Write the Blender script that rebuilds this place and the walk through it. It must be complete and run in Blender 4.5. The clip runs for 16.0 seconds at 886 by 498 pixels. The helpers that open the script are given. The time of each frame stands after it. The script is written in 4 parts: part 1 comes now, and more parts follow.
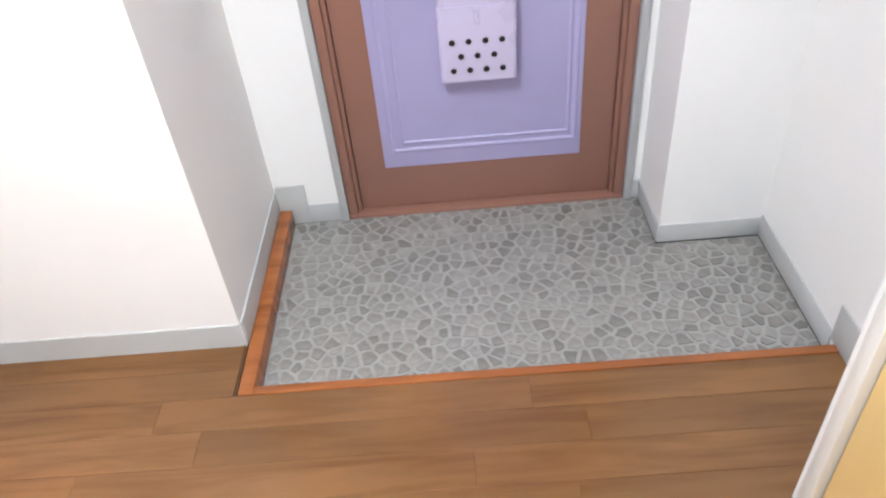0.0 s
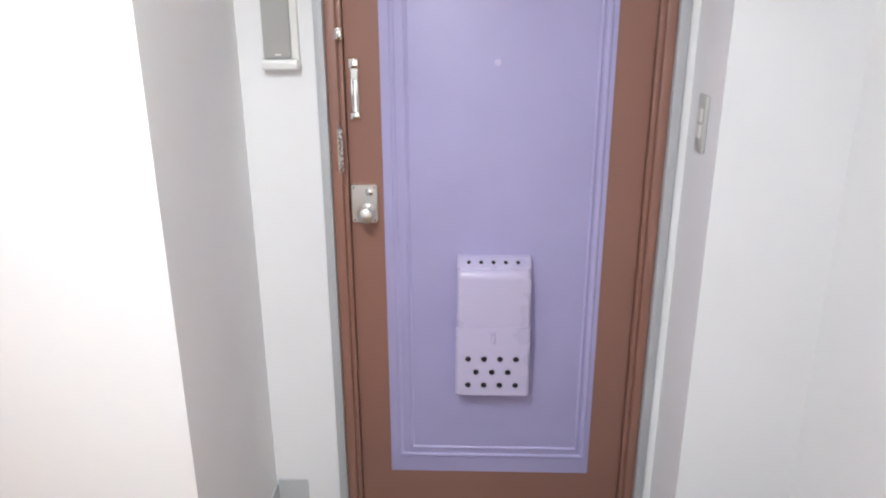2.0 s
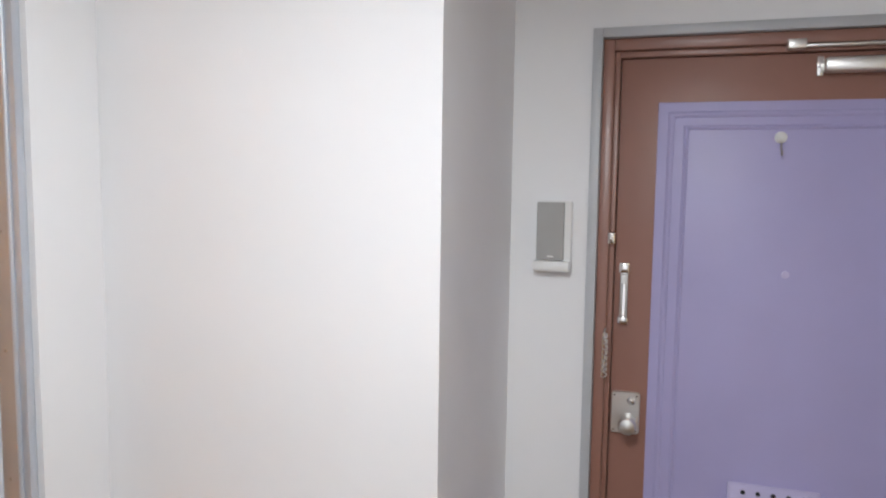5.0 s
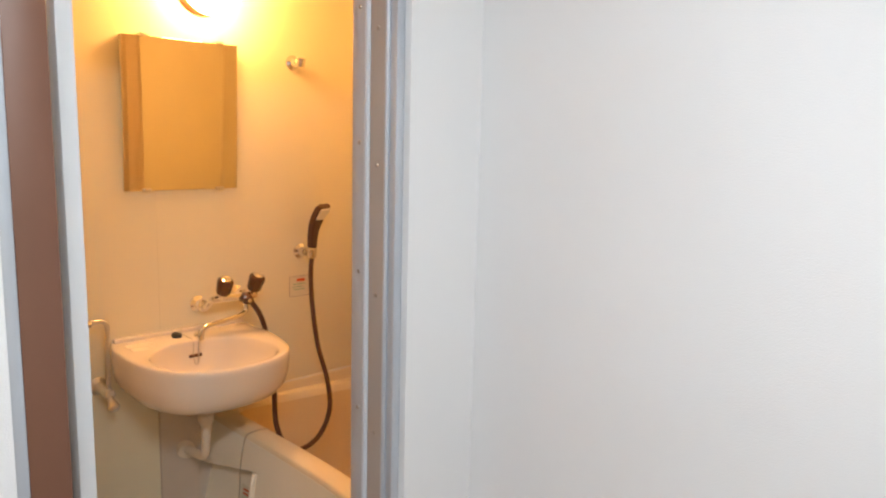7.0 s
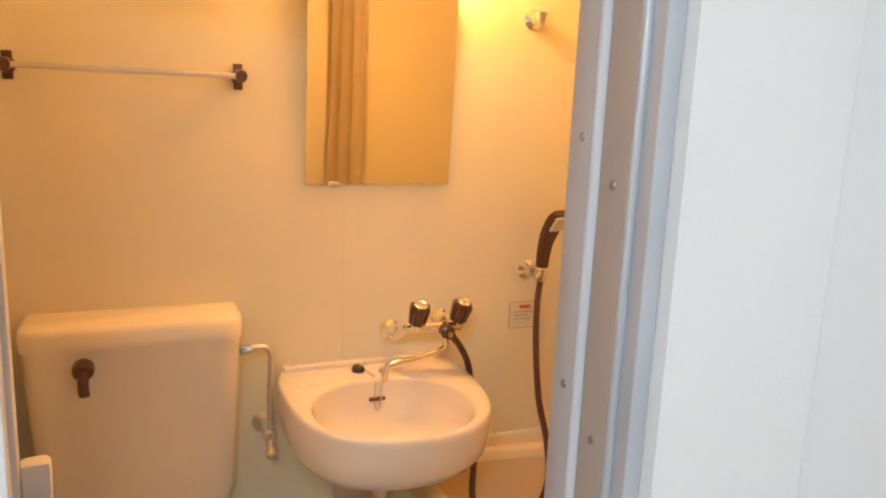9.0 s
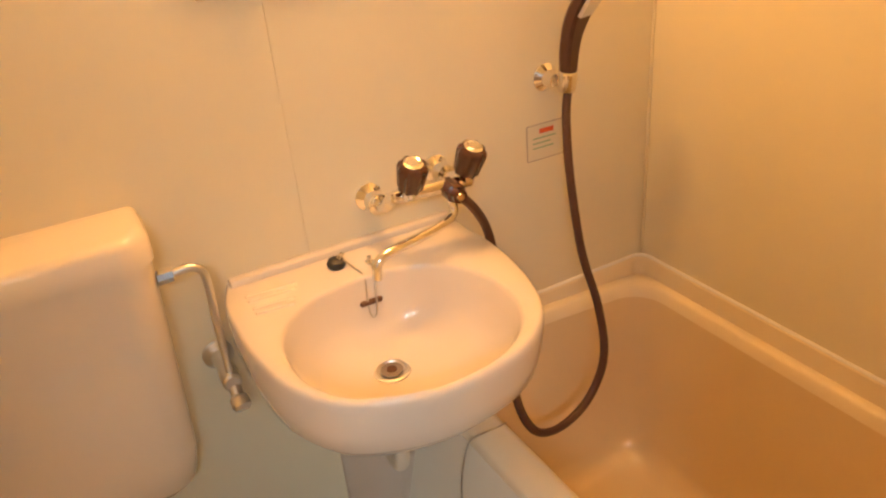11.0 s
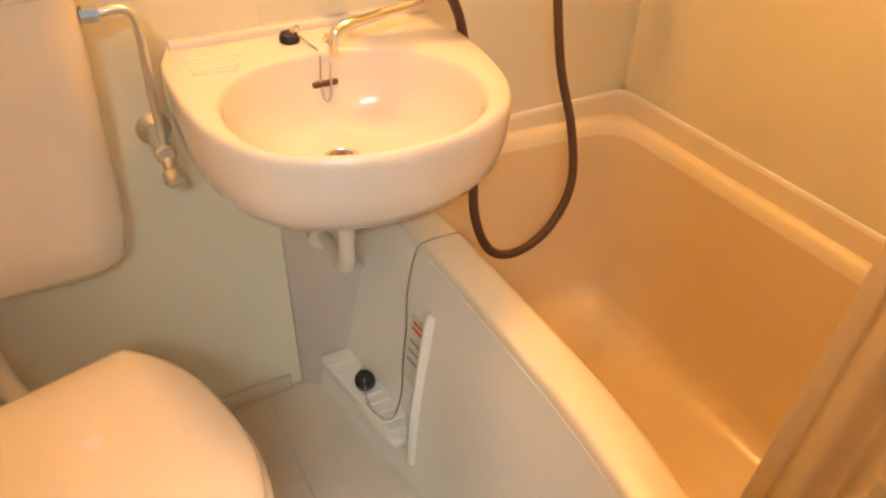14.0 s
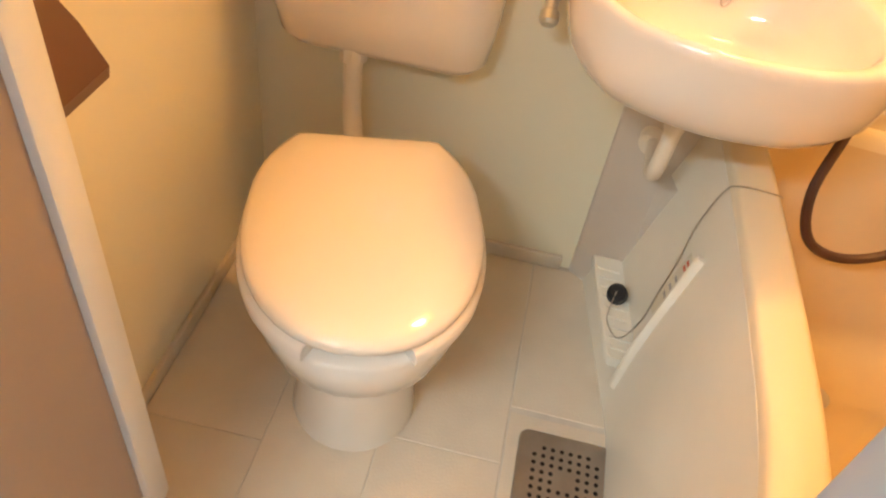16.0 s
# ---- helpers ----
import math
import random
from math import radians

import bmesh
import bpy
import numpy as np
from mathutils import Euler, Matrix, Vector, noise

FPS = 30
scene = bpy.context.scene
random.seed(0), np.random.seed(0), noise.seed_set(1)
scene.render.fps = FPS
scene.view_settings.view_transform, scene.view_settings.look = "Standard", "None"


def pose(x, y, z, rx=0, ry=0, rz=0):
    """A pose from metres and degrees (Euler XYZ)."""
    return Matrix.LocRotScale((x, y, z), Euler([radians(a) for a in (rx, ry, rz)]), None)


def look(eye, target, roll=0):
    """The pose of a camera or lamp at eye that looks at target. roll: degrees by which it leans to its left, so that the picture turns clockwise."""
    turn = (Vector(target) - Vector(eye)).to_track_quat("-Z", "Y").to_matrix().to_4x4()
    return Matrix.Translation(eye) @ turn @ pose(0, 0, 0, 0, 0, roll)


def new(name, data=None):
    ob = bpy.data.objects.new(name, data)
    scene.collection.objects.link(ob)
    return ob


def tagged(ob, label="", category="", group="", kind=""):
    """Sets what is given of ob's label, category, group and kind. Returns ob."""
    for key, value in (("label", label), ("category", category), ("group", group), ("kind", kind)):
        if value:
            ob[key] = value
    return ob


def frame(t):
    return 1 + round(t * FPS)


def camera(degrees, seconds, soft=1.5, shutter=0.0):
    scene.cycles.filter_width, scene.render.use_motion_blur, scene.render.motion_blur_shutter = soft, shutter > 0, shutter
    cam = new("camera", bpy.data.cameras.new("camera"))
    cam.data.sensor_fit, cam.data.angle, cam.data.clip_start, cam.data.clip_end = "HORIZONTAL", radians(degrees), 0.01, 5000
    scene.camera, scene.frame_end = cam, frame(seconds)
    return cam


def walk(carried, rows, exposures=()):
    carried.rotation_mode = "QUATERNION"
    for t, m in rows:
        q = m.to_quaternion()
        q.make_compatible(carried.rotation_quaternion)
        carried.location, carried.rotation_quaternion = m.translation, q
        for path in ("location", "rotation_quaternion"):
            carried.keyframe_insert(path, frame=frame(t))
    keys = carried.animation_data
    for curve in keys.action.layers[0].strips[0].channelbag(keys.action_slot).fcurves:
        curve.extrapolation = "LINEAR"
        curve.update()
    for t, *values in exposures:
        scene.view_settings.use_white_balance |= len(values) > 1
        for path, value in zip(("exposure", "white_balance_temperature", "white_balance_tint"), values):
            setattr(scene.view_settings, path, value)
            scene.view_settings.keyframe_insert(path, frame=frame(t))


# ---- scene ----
cam = camera(62.3, 16.0, soft=2.2)
PATH = [
    (0, (1.392, -0.087, 1.391), (1.339, 1.448, 0.109), -5.7),
    (0.5, (1.408, -0.081, 1.436), (1.346, 1.545, 0.272), -3.4),
    (1, (1.401, -0.088, 1.463), (1.355, 1.672, 0.514), -1.6),
    (1.5, (1.402, -0.094, 1.489), (1.351, 1.74, 0.694), -0.7),
    (2, (1.399, -0.096, 1.524), (1.335, 1.795, 0.876), -0.2),
    (2.5, (1.390, -0.1, 1.547), (1.329, 1.836, 1.046), 0.05),
    (3, (1.404, -0.102, 1.576), (1.339, 1.865, 1.218), -0.05),
    (3.2, (1.403, -0.104, 1.590), (1.339, 1.871, 1.284), 0.0),
    (5.3, (1.200, -0.049, 1.582), (0.460, 1.789, 1.406), 0.9),
    (5.5, (1.178, -0.048, 1.570), (0.353, 1.770, 1.404), 1.0),
    (6, (1.145, -0.025, 1.558), (0.106, 1.670, 1.367), 1.3),
    (6.3, (1.128, 0.012, 1.546), (-0.050, 1.603, 1.298), 1.5),
    (6.5, (1.115, 0.068, 1.53), (-0.16, 1.582, 1.241), 1.8),
    (7, (0.99, 0.215, 1.522), (-0.428, 1.592, 1.218), 1.4),
    (7.5, (0.876, 0.338, 1.527), (-0.652, 1.595, 1.236), 1.4),
    (8, (0.766, 0.506, 1.527), (-0.927, 1.534, 1.247), 0.5),
    (8.2, (0.711, 0.561, 1.529), (-1.055, 1.46, 1.263), 0.3),
    (10.3, (0.08, 0.735, 1.523), (-1.699, 1.456, 0.962), 1.5),
    (10.5, (0.018, 0.763, 1.51), (-1.715, 1.479, 0.814), -0.1),
    (11, (-0.094, 0.826, 1.489), (-1.667, 1.627, 0.55), -5.3),
    (11.5, (-0.141, 0.864, 1.489), (-1.552, 1.987, 0.625), -7.7),
    (12, (-0.172, 0.883, 1.467), (-1.534, 2.105, 0.661), -8.6),
    (12.5, (-0.176, 0.889, 1.433), (-1.552, 2.105, 0.64), -7.2),
    (13, (-0.181, 0.893, 1.393), (-1.521, 2.027, 0.435), -4.9),
    (13.5, (-0.143, 0.900, 1.346), (-1.524, 1.861, 0.263), -1.7),
    (14, (-0.082, 0.842, 1.302), (-1.489, 1.621, 0.120), 1.0),
    (14.5, (0.056, 0.830, 1.257), (-1.373, 1.441, -0.007), 4.5),
    (15, (0.131, 0.820, 1.259), (-1.348, 1.023, -0.072), 3.1),
    (15.3, (0.108, 0.845, 1.254), (-1.376, 0.966, -0.083), 6.4),
    (15.5, (0.087, 0.866, 1.25), (-1.397, 0.931, -0.089), 7.2),
    (16, (0.013, 0.938, 1.251), (-1.43, 0.812, -0.127), 9.6),
]
walk(cam, [(t, look(eye, target, roll)) for t, eye, target, roll in PATH], exposures=[(0, 0.48, 6500, 10), (1, 0.25, 6500, 11), (2, 0.0, 6500, 11), (3.2, -0.12, 6500, 12), (5.3, -0.72, 6500, 12), (7, -0.74, 6500, 9), (8.2, -0.68, 6500, 8), (10.3, -0.60, 6150, 6), (13, -0.50, 6200, 5), (14.2, -0.08, 6050, 2), (15.0, 0.14, 6050, 2), (16, 0.11, 6050, 1)])

# ---- light, world, exposure ----
world = bpy.data.worlds.new("world")
scene.world = world
world.use_nodes = True
world.node_tree.nodes["Background"].inputs[0].default_value = (0.75, 0.82, 0.95, 1)
world.node_tree.nodes["Background"].inputs[1].default_value = 0.3


def lamp(name, energy, colour, m, shape, size, size_y):
    data = bpy.data.lights.new(name, "AREA")
    data.energy, data.color, data.shape, data.size, data.size_y = energy, colour, shape, size, size_y
    ob = new(name, data)
    ob.matrix_world = m
    return ob


HALL_W, ROOM_W, BATH_E, TUBE_E = 30.0, 12.0, 155.0, 132.0
lamp("hall_light", HALL_W, (0.88, 0.955, 1.0), pose(1.0, 0.24, 2.165), "RECTANGLE", 0.12, 0.72)
# added fill from the unseen room behind; no window is built there
lamp("room_fill", ROOM_W, (0.9, 0.94, 1.0), pose(1.1, -2.2, 1.3, 90, 0, 0), "RECTANGLE", 1.5, 1.6)


# ---- materials ----
def mat(name, colour, rough=0.5, metal=0.0, var=0.05, scale=6.0, bump=0.0, bscale=60.0, emit=0.0, coat=0.0, rnd=0.0, island=False, spec=0.5):
    m = bpy.data.materials.new(name)
    m.use_nodes = True
    nt = m.node_tree
    n, ln = nt.nodes, nt.links
    b = n["Principled BSDF"]
    b.inputs["Roughness"].default_value = rough
    b.inputs["Metallic"].default_value = metal
    b.inputs["Coat Weight"].default_value = coat
    b.inputs["Specular IOR Level"].default_value = spec
    tc = n.new("ShaderNodeTexCoord")
    no = n.new("ShaderNodeTexNoise")
    no.inputs["Scale"].default_value, no.inputs["Detail"].default_value = scale, 5
    ln.new(tc.outputs["Object"], no.inputs["Vector"])
    ramp = n.new("ShaderNodeMapRange")
    ramp.inputs["From Min"].default_value, ramp.inputs["From Max"].default_value = 0.3, 0.7
    ramp.inputs["To Min"].default_value, ramp.inputs["To Max"].default_value = 1 - var, 1 + var
    ln.new(no.outputs["Fac"], ramp.inputs["Value"])
    value = ramp.outputs["Result"]
    if rnd:
        src = n.new("ShaderNodeNewGeometry").outputs["Random Per Island"] if island else n.new("ShaderNodeObjectInfo").outputs["Random"]
        rr = n.new("ShaderNodeMapRange")
        rr.inputs["To Min"].default_value, rr.inputs["To Max"].default_value = 1 - rnd, 1 + rnd
        ln.new(src, rr.inputs["Value"])
        mul = n.new("ShaderNodeMath")
        mul.operation = "MULTIPLY"
        ln.new(value, mul.inputs[0])
        ln.new(rr.outputs["Result"], mul.inputs[1])
        value = mul.outputs[0]
    mix = n.new("ShaderNodeVectorMath")
    mix.operation = "SCALE"
    mix.inputs[0].default_value = colour
    ln.new(value, mix.inputs["Scale"])
    ln.new(mix.outputs[0], b.inputs["Base Color"])
    rg = n.new("ShaderNodeMapRange")
    rg.inputs["To Min"].default_value, rg.inputs["To Max"].default_value = max(0.02, rough * 0.8), min(1, rough * 1.2)
    ln.new(no.outputs["Fac"], rg.inputs["Value"])
    ln.new(rg.outputs["Result"], b.inputs["Roughness"])
    if bump:
        fine = n.new("ShaderNodeTexNoise")
        fine.inputs["Scale"].default_value, fine.inputs["Detail"].default_value = bscale, 3
        ln.new(tc.outputs["Object"], fine.inputs["Vector"])
        bp = n.new("ShaderNodeBump")
        bp.inputs["Strength"].default_value, bp.inputs["Distance"].default_value = bump, 0.002
        ln.new(fine.outputs["Fac"], bp.inputs["Height"])
        ln.new(bp.outputs["Normal"], b.inputs["Normal"])
    if emit:
        b.inputs["Emission Color"].default_value = (*colour, 1)
        b.inputs["Emission Strength"].default_value = emit
    return m


def wood(name, base, dark):
    """Warm plank with long grain along x and a shade of its own for each board."""
    m = mat(name, base, 0.24, var=0.12, scale=3.0, rnd=0.12)
    nt = m.node_tree
    n, ln = nt.nodes, nt.links
    tc, oi = n.new("ShaderNodeTexCoord"), n.new("ShaderNodeObjectInfo")
    add = n.new("ShaderNodeVectorMath")
    add.operation = "MULTIPLY_ADD"
    add.inputs[1].default_value = (1, 1, 1)
    comb = n.new("ShaderNodeCombineXYZ")
    m10 = n.new("ShaderNodeMath")
    m10.operation = "MULTIPLY"
    m10.inputs[1].default_value = 37.0
    ln.new(oi.outputs["Random"], m10.inputs[0])
    for i in range(3):
        ln.new(m10.outputs[0], comb.inputs[i])
    ln.new(tc.outputs["Object"], add.inputs[0])
    ln.new(comb.outputs[0], add.inputs[2])
    mp = n.new("ShaderNodeMapping")
    mp.inputs["Scale"].default_value = (2.2, 22.0, 4.0)
    ln.new(add.outputs[0], mp.inputs["Vector"])
    no = n.new("ShaderNodeTexNoise")
    no.inputs["Scale"].default_value, no.inputs["Detail"].default_value, no.inputs["Distortion"].default_value = 1.0, 6, 0.8
    ln.new(mp.outputs[0], no.inputs["Vector"])
    rp = n.new("ShaderNodeMapRange")
    rp.inputs["From Min"].default_value, rp.inputs["From Max"].default_value = 0.42, 0.72
    ln.new(no.outputs["Fac"], rp.inputs["Value"])
    mix = n.new("ShaderNodeMix")
    mix.data_type = "RGBA"
    b = n["Principled BSDF"]
    old = b.inputs["Base Color"].links[0].from_socket
    ln.new(rp.outputs["Result"], mix.inputs["Factor"])
    ln.new(old, mix.inputs["A"])
    mix.inputs["B"].default_value = (*dark, 1)
    ln.new(mix.outputs["Result"], b.inputs["Base Color"])
    return m


M = dict(
    wall=mat("white_wallpaper", (0.80, 0.795, 0.80), 0.75, var=0.02, scale=2.5, bump=0.35, bscale=420),
    ceil=mat("white_ceiling_paper", (0.8, 0.8, 0.79), 0.8, var=0.02, bump=0.2, bscale=250),
    skirt=mat("grey_vinyl_skirting", (0.47, 0.48, 0.49), 0.45, var=0.05),
    floor=wood("brown_wood_plank", (0.185, 0.087, 0.031), (0.125, 0.055, 0.018)),
    underfloor=mat("dark_board_joint", (0.12, 0.055, 0.022), 0.7),
    step=wood("red_brown_edge_wood", (0.32, 0.105, 0.03), (0.2, 0.06, 0.018)),
    grout=mat("pale_grey_grout", (0.312, 0.306, 0.300), 0.5, var=0.14, scale=40),
    stone=mat("grey_crazy_stone", (0.228, 0.218, 0.207), 0.42, var=0.22, scale=24, rnd=0.23, island=True, bump=0.2, bscale=140),
    frame=mat("grey_steel_frame", (0.43, 0.435, 0.45), 0.4, var=0.05),
    brown=mat("brown_painted_steel", (0.28, 0.138, 0.103), 0.32, var=0.015, scale=2.0, bump=0.04, bscale=220),
    purple=mat("lilac_gloss_paint", (0.385, 0.355, 0.575), 0.42, var=0.035, scale=4, bump=0.25, bscale=35),
    lilac=mat("pale_lilac_plastic", (0.50, 0.455, 0.63), 0.28, var=0.04),
    dark=mat("black_hole", (0.01, 0.009, 0.01), 0.8),
    steel=mat("brushed_steel", (0.72, 0.71, 0.68), 0.33, metal=1.0, var=0.06, bump=0.05, bscale=300),
    chrome=mat("chrome", (0.80, 0.79, 0.77), 0.07, metal=1.0, var=0.03),
    icom=mat("warm_grey_plastic", (0.36, 0.35, 0.335), 0.5),
    white=mat("white_plastic", (0.76, 0.75, 0.73), 0.4, var=0.03),
    offwhite=mat("off_white_plastic", (0.66, 0.65, 0.62), 0.4, var=0.03),
    alu=mat("satin_grey_aluminium", (0.52, 0.55, 0.6), 0.38, metal=0.35, var=0.04),
    taupe=mat("taupe_painted_metal", (0.39, 0.335, 0.295), 0.5, var=0.05),
    jamb=mat("white_painted_metal", (0.74, 0.75, 0.77), 0.35, var=0.03),
    ridge=mat("blue_grey_painted_metal", (0.56, 0.59, 0.64), 0.4, var=0.04),
    # duct colour is darkened to carry the shade under the wash basin
    duct=mat("shaded_beige_duct_panel", (0.58, 0.51, 0.435), 0.4, var=0.05, scale=5),
    yellow=mat("pale_yellow_door_skin", (0.78, 0.56, 0.24), 0.45, var=0.03),
    bwall=mat("cream_bath_panel", (0.77, 0.715, 0.545), 0.34, var=0.03, scale=2, bump=0.05, bscale=90),
    bfloor=mat("beige_bath_floor", (0.63, 0.55, 0.44), 0.40, var=0.05, scale=9, bump=0.3, bscale=220, rnd=0.03),
    groove=mat("darker_floor_groove", (0.56, 0.51, 0.44), 0.6, var=0.1, scale=25),
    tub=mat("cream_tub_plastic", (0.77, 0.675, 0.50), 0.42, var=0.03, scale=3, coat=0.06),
    # same plastic as the rim; the amber paints in the shade inside the tub
    basin=mat("shaded_cream_tub_interior", (0.74, 0.60, 0.385), 0.2, var=0.03, scale=3, coat=0.2),
    stonepiece=mat("grey_stone_piece", (0.228, 0.218, 0.207), 0.42, var=0.22, scale=24, rnd=0.23, bump=0.2, bscale=140),
    apron=mat("pale_tub_apron", (0.81, 0.765, 0.66), 0.34, var=0.04, scale=4),
    ceramic=mat("ivory_ceramic", (0.76, 0.69, 0.605), 0.07, var=0.015, scale=2, coat=0.5),
    tank=mat("ivory_cistern", (0.78, 0.70, 0.59), 0.12, var=0.02, scale=2, coat=0.3),
    lid=mat("ivory_lid_plastic", (0.82, 0.72, 0.60), 0.05, var=0.02, scale=2, coat=0.4),
    pipe=mat("ivory_pvc_pipe", (0.72, 0.64, 0.52), 0.4, var=0.05),
    hose=mat("brown_rubber_hose", (0.075, 0.032, 0.022), 0.42, var=0.1, scale=30),
    knob=mat("dark_brown_plastic", (0.072, 0.025, 0.014), 0.2, var=0.15, scale=20, coat=0.4),
    holder=mat("chocolate_brown_plastic", (0.10, 0.04, 0.02), 0.3, var=0.08),
    rubber=mat("black_rubber", (0.012, 0.012, 0.014), 0.45),
    mirror=mat("silvered_mirror", (0.86, 0.83, 0.70), 0.03, metal=1.0, var=0.02),
    drain=mat("worn_stainless_grate", (0.33, 0.29, 0.25), 0.42, metal=0.7, var=0.12, scale=18),
    curtain=mat("cream_vinyl_curtain", (0.80, 0.72, 0.60), 0.5, var=0.03),
    label=mat("clear_sticker", (0.71, 0.665, 0.53), 0.4),
    red=mat("red_print", (0.65, 0.10, 0.03), 0.5),
    green=mat("green_print", (0.25, 0.42, 0.27), 0.5),
    switch=mat("aged_grey_white_plastic", (0.50, 0.49, 0.47), 0.4, var=0.04),
    jambbrown=mat("red_brown_painted_metal", (0.17, 0.075, 0.045), 0.45, var=0.06),
    panel=mat("grey_brown_door_panel", (0.30, 0.235, 0.20), 0.45, var=0.05),
    glow=mat("lit_lamp_globe", (1.0, 0.475, 0.14), 0.4, emit=BATH_E),
    hallglow=mat("lit_ceiling_lamp", (0.9, 0.96, 1.0), 0.4, emit=TUBE_E),
    brass=mat("aged_steel_chain", (0.58, 0.54, 0.48), 0.35, metal=1.0),
)



def let_light_through(m, share, colour):
    """Thin vinyl: part of the light goes through it, scattered."""
    n, ln = m.node_tree.nodes, m.node_tree.links
    thin, mix = n.new("ShaderNodeBsdfTranslucent"), n.new("ShaderNodeMixShader")
    thin.inputs["Color"].default_value = (*colour, 1)
    mix.inputs["Fac"].default_value = share
    ln.new(n["Principled BSDF"].outputs[0], mix.inputs[1])
    ln.new(thin.outputs[0], mix.inputs[2])
    ln.new(mix.outputs[0], n["Material Output"].inputs["Surface"])


let_light_through(M["curtain"], 0.45, (0.82, 0.74, 0.62))

# ---- building helpers ----
ORIGIN = {}


def thing(name, base, label, category, group="", kind=""):
    ob = new(name)
    ob.location = base
    ob.empty_display_size = 0.05
    ORIGIN[ob.name] = Vector(base)
    return tagged(ob, label, category, group, kind)


def finish(name, bm, material, origin=(0, 0, 0), smooth=35):
    bmesh.ops.translate(bm, verts=bm.verts, vec=-Vector(origin))
    bmesh.ops.recalc_face_normals(bm, faces=bm.faces)
    for f in bm.faces:
        f.smooth = True
    me = bpy.data.meshes.new(name)
    bm.to_mesh(me)
    bm.free()
    me.set_sharp_from_angle(angle=radians(smooth))
    me.materials.append(M[material])
    return new(name, me)


def part(name, bm, material, parent, label="", smooth=35):
    o = ORIGIN[parent.name]
    ob = finish(name, bm, material, o, smooth)
    ob.parent = parent
    ORIGIN[ob.name] = o
    return tagged(ob, label)


def solid(name, bm, material, label, category, kind="", group="", smooth=35):
    ob = finish(name, bm, material, (0, 0, 0), smooth)
    ORIGIN[ob.name] = Vector((0, 0, 0))
    return tagged(ob, label, category, group, kind)


def box(x0, x1, y0, y1, z0, z1, bev=0.0, bm=None, seg=2):
    bm = bm or bmesh.new()
    made = bmesh.ops.create_cube(bm, size=1.0)["verts"]
    for v in made:
        v.co = Vector(((x0 + x1) / 2 + v.co.x * (x1 - x0), (y0 + y1) / 2 + v.co.y * (y1 - y0), (z0 + z1) / 2 + v.co.z * (z1 - z0)))
    if bev:
        edges = {e for v in made for e in v.link_edges}
        bmesh.ops.bevel(bm, geom=list(edges), offset=bev, segments=seg, affect="EDGES", profile=0.5)
    return bm


def boxes(*rows, bev=0.0):
    bm = bmesh.new()
    for r in rows:
        box(*r, bev=bev, bm=bm)
    return bm


def loft(rings, bm=None, caps=True, closed=True):
    """Skins rings of equally many points."""
    bm = bm or bmesh.new()
    rows = [[bm.verts.new(p) for p in ring] for ring in rings]
    n = len(rows[0])
    for a, b in zip(rows, rows[1:]):
        for i in range(n if closed else n - 1):
            j = (i + 1) % n
            bm.faces.new((a[i], a[j], b[j], b[i]))
    if caps and closed:
        bm.faces.new(rows[0][::-1])
        bm.faces.new(rows[-1])
    return bm


def ring(c, axis, r, seg=16):
    axis = Vector(axis).normalized()
    u = axis.orthogonal().normalized()
    w = axis.cross(u)
    return [Vector(c) + r * (math.cos(k) * u + math.sin(k) * w) for k in (2 * math.pi * i / seg for i in range(seg))]


def turned(p, axis, profile, seg=20, bm=None):
    """A turned solid: profile of (distance along axis, radius)."""
    axis = Vector(axis).normalized()
    return loft([ring(Vector(p) + axis * d, axis, max(r, 1e-4), seg) for d, r in profile], bm)


def rod(p, q, r, seg=12, bm=None, bev=0.0):
    p, q = Vector(p), Vector(q)
    d = (q - p).length
    b = min(bev, r * 0.6)
    prof = [(0, r), (d, r)] if not b else [(0, r - b), (b, r), (d - b, r), (d, r - b)]
    return turned(p, q - p, prof, seg, bm)


def spline(points, steps=8):
    pts = [Vector(p) for p in points]
    pts = [2 * pts[0] - pts[1]] + pts + [2 * pts[-1] - pts[-2]]
    out = []
    for a, b, c, d in zip(pts, pts[1:], pts[2:], pts[3:]):
        for i in range(steps):
            t = i / steps
            out.append(0.5 * (2 * b + (c - a) * t + (2 * a - 5 * b + 4 * c - d) * t * t + (3 * b - a - 3 * c + d) * t ** 3))
    return out + [pts[-2]]


def tube(points, r, seg=10, bm=None, steps=8):
    """A round tube along a smooth line; r may be a function of 0..1."""
    pts = spline(points, steps)
    u, rings = None, []
    for i, p in enumerate(pts):
        d = (pts[min(i + 1, len(pts) - 1)] - pts[max(i - 1, 0)]).normalized()
        u = (u - d * u.dot(d)).normalized() if u else d.orthogonal().normalized()
        w = d.cross(u)
        rad = r(i / (len(pts) - 1)) if callable(r) else r
        rings.append([p + rad * (math.cos(k) * u + math.sin(k) * w) for k in (2 * math.pi * j / seg for j in range(seg))])
    return loft(rings, bm)


def plate_xz(x0, x1, z0, z1, y, out, radius, seg=5, bm=None, bev=0.0015):
    """A rounded upright plate on a wall at y, standing out towards -y."""
    def outline(g, yy):
        pts = []
        for cx, cz, a0 in ((x1 - radius, z1 - radius, 0), (x0 + radius, z1 - radius, 90), (x0 + radius, z0 + radius, 180), (x1 - radius, z0 + radius, 270)):
            for i in range(seg + 1):
                a = radians(a0 + 90 * i / seg)
                pts.append(Vector((cx + (radius - g) * math.cos(a), yy, cz + (radius - g) * math.sin(a))))
        return pts
    return loft([outline(0, y), outline(0, y - out + bev), outline(bev, y - out)], bm)


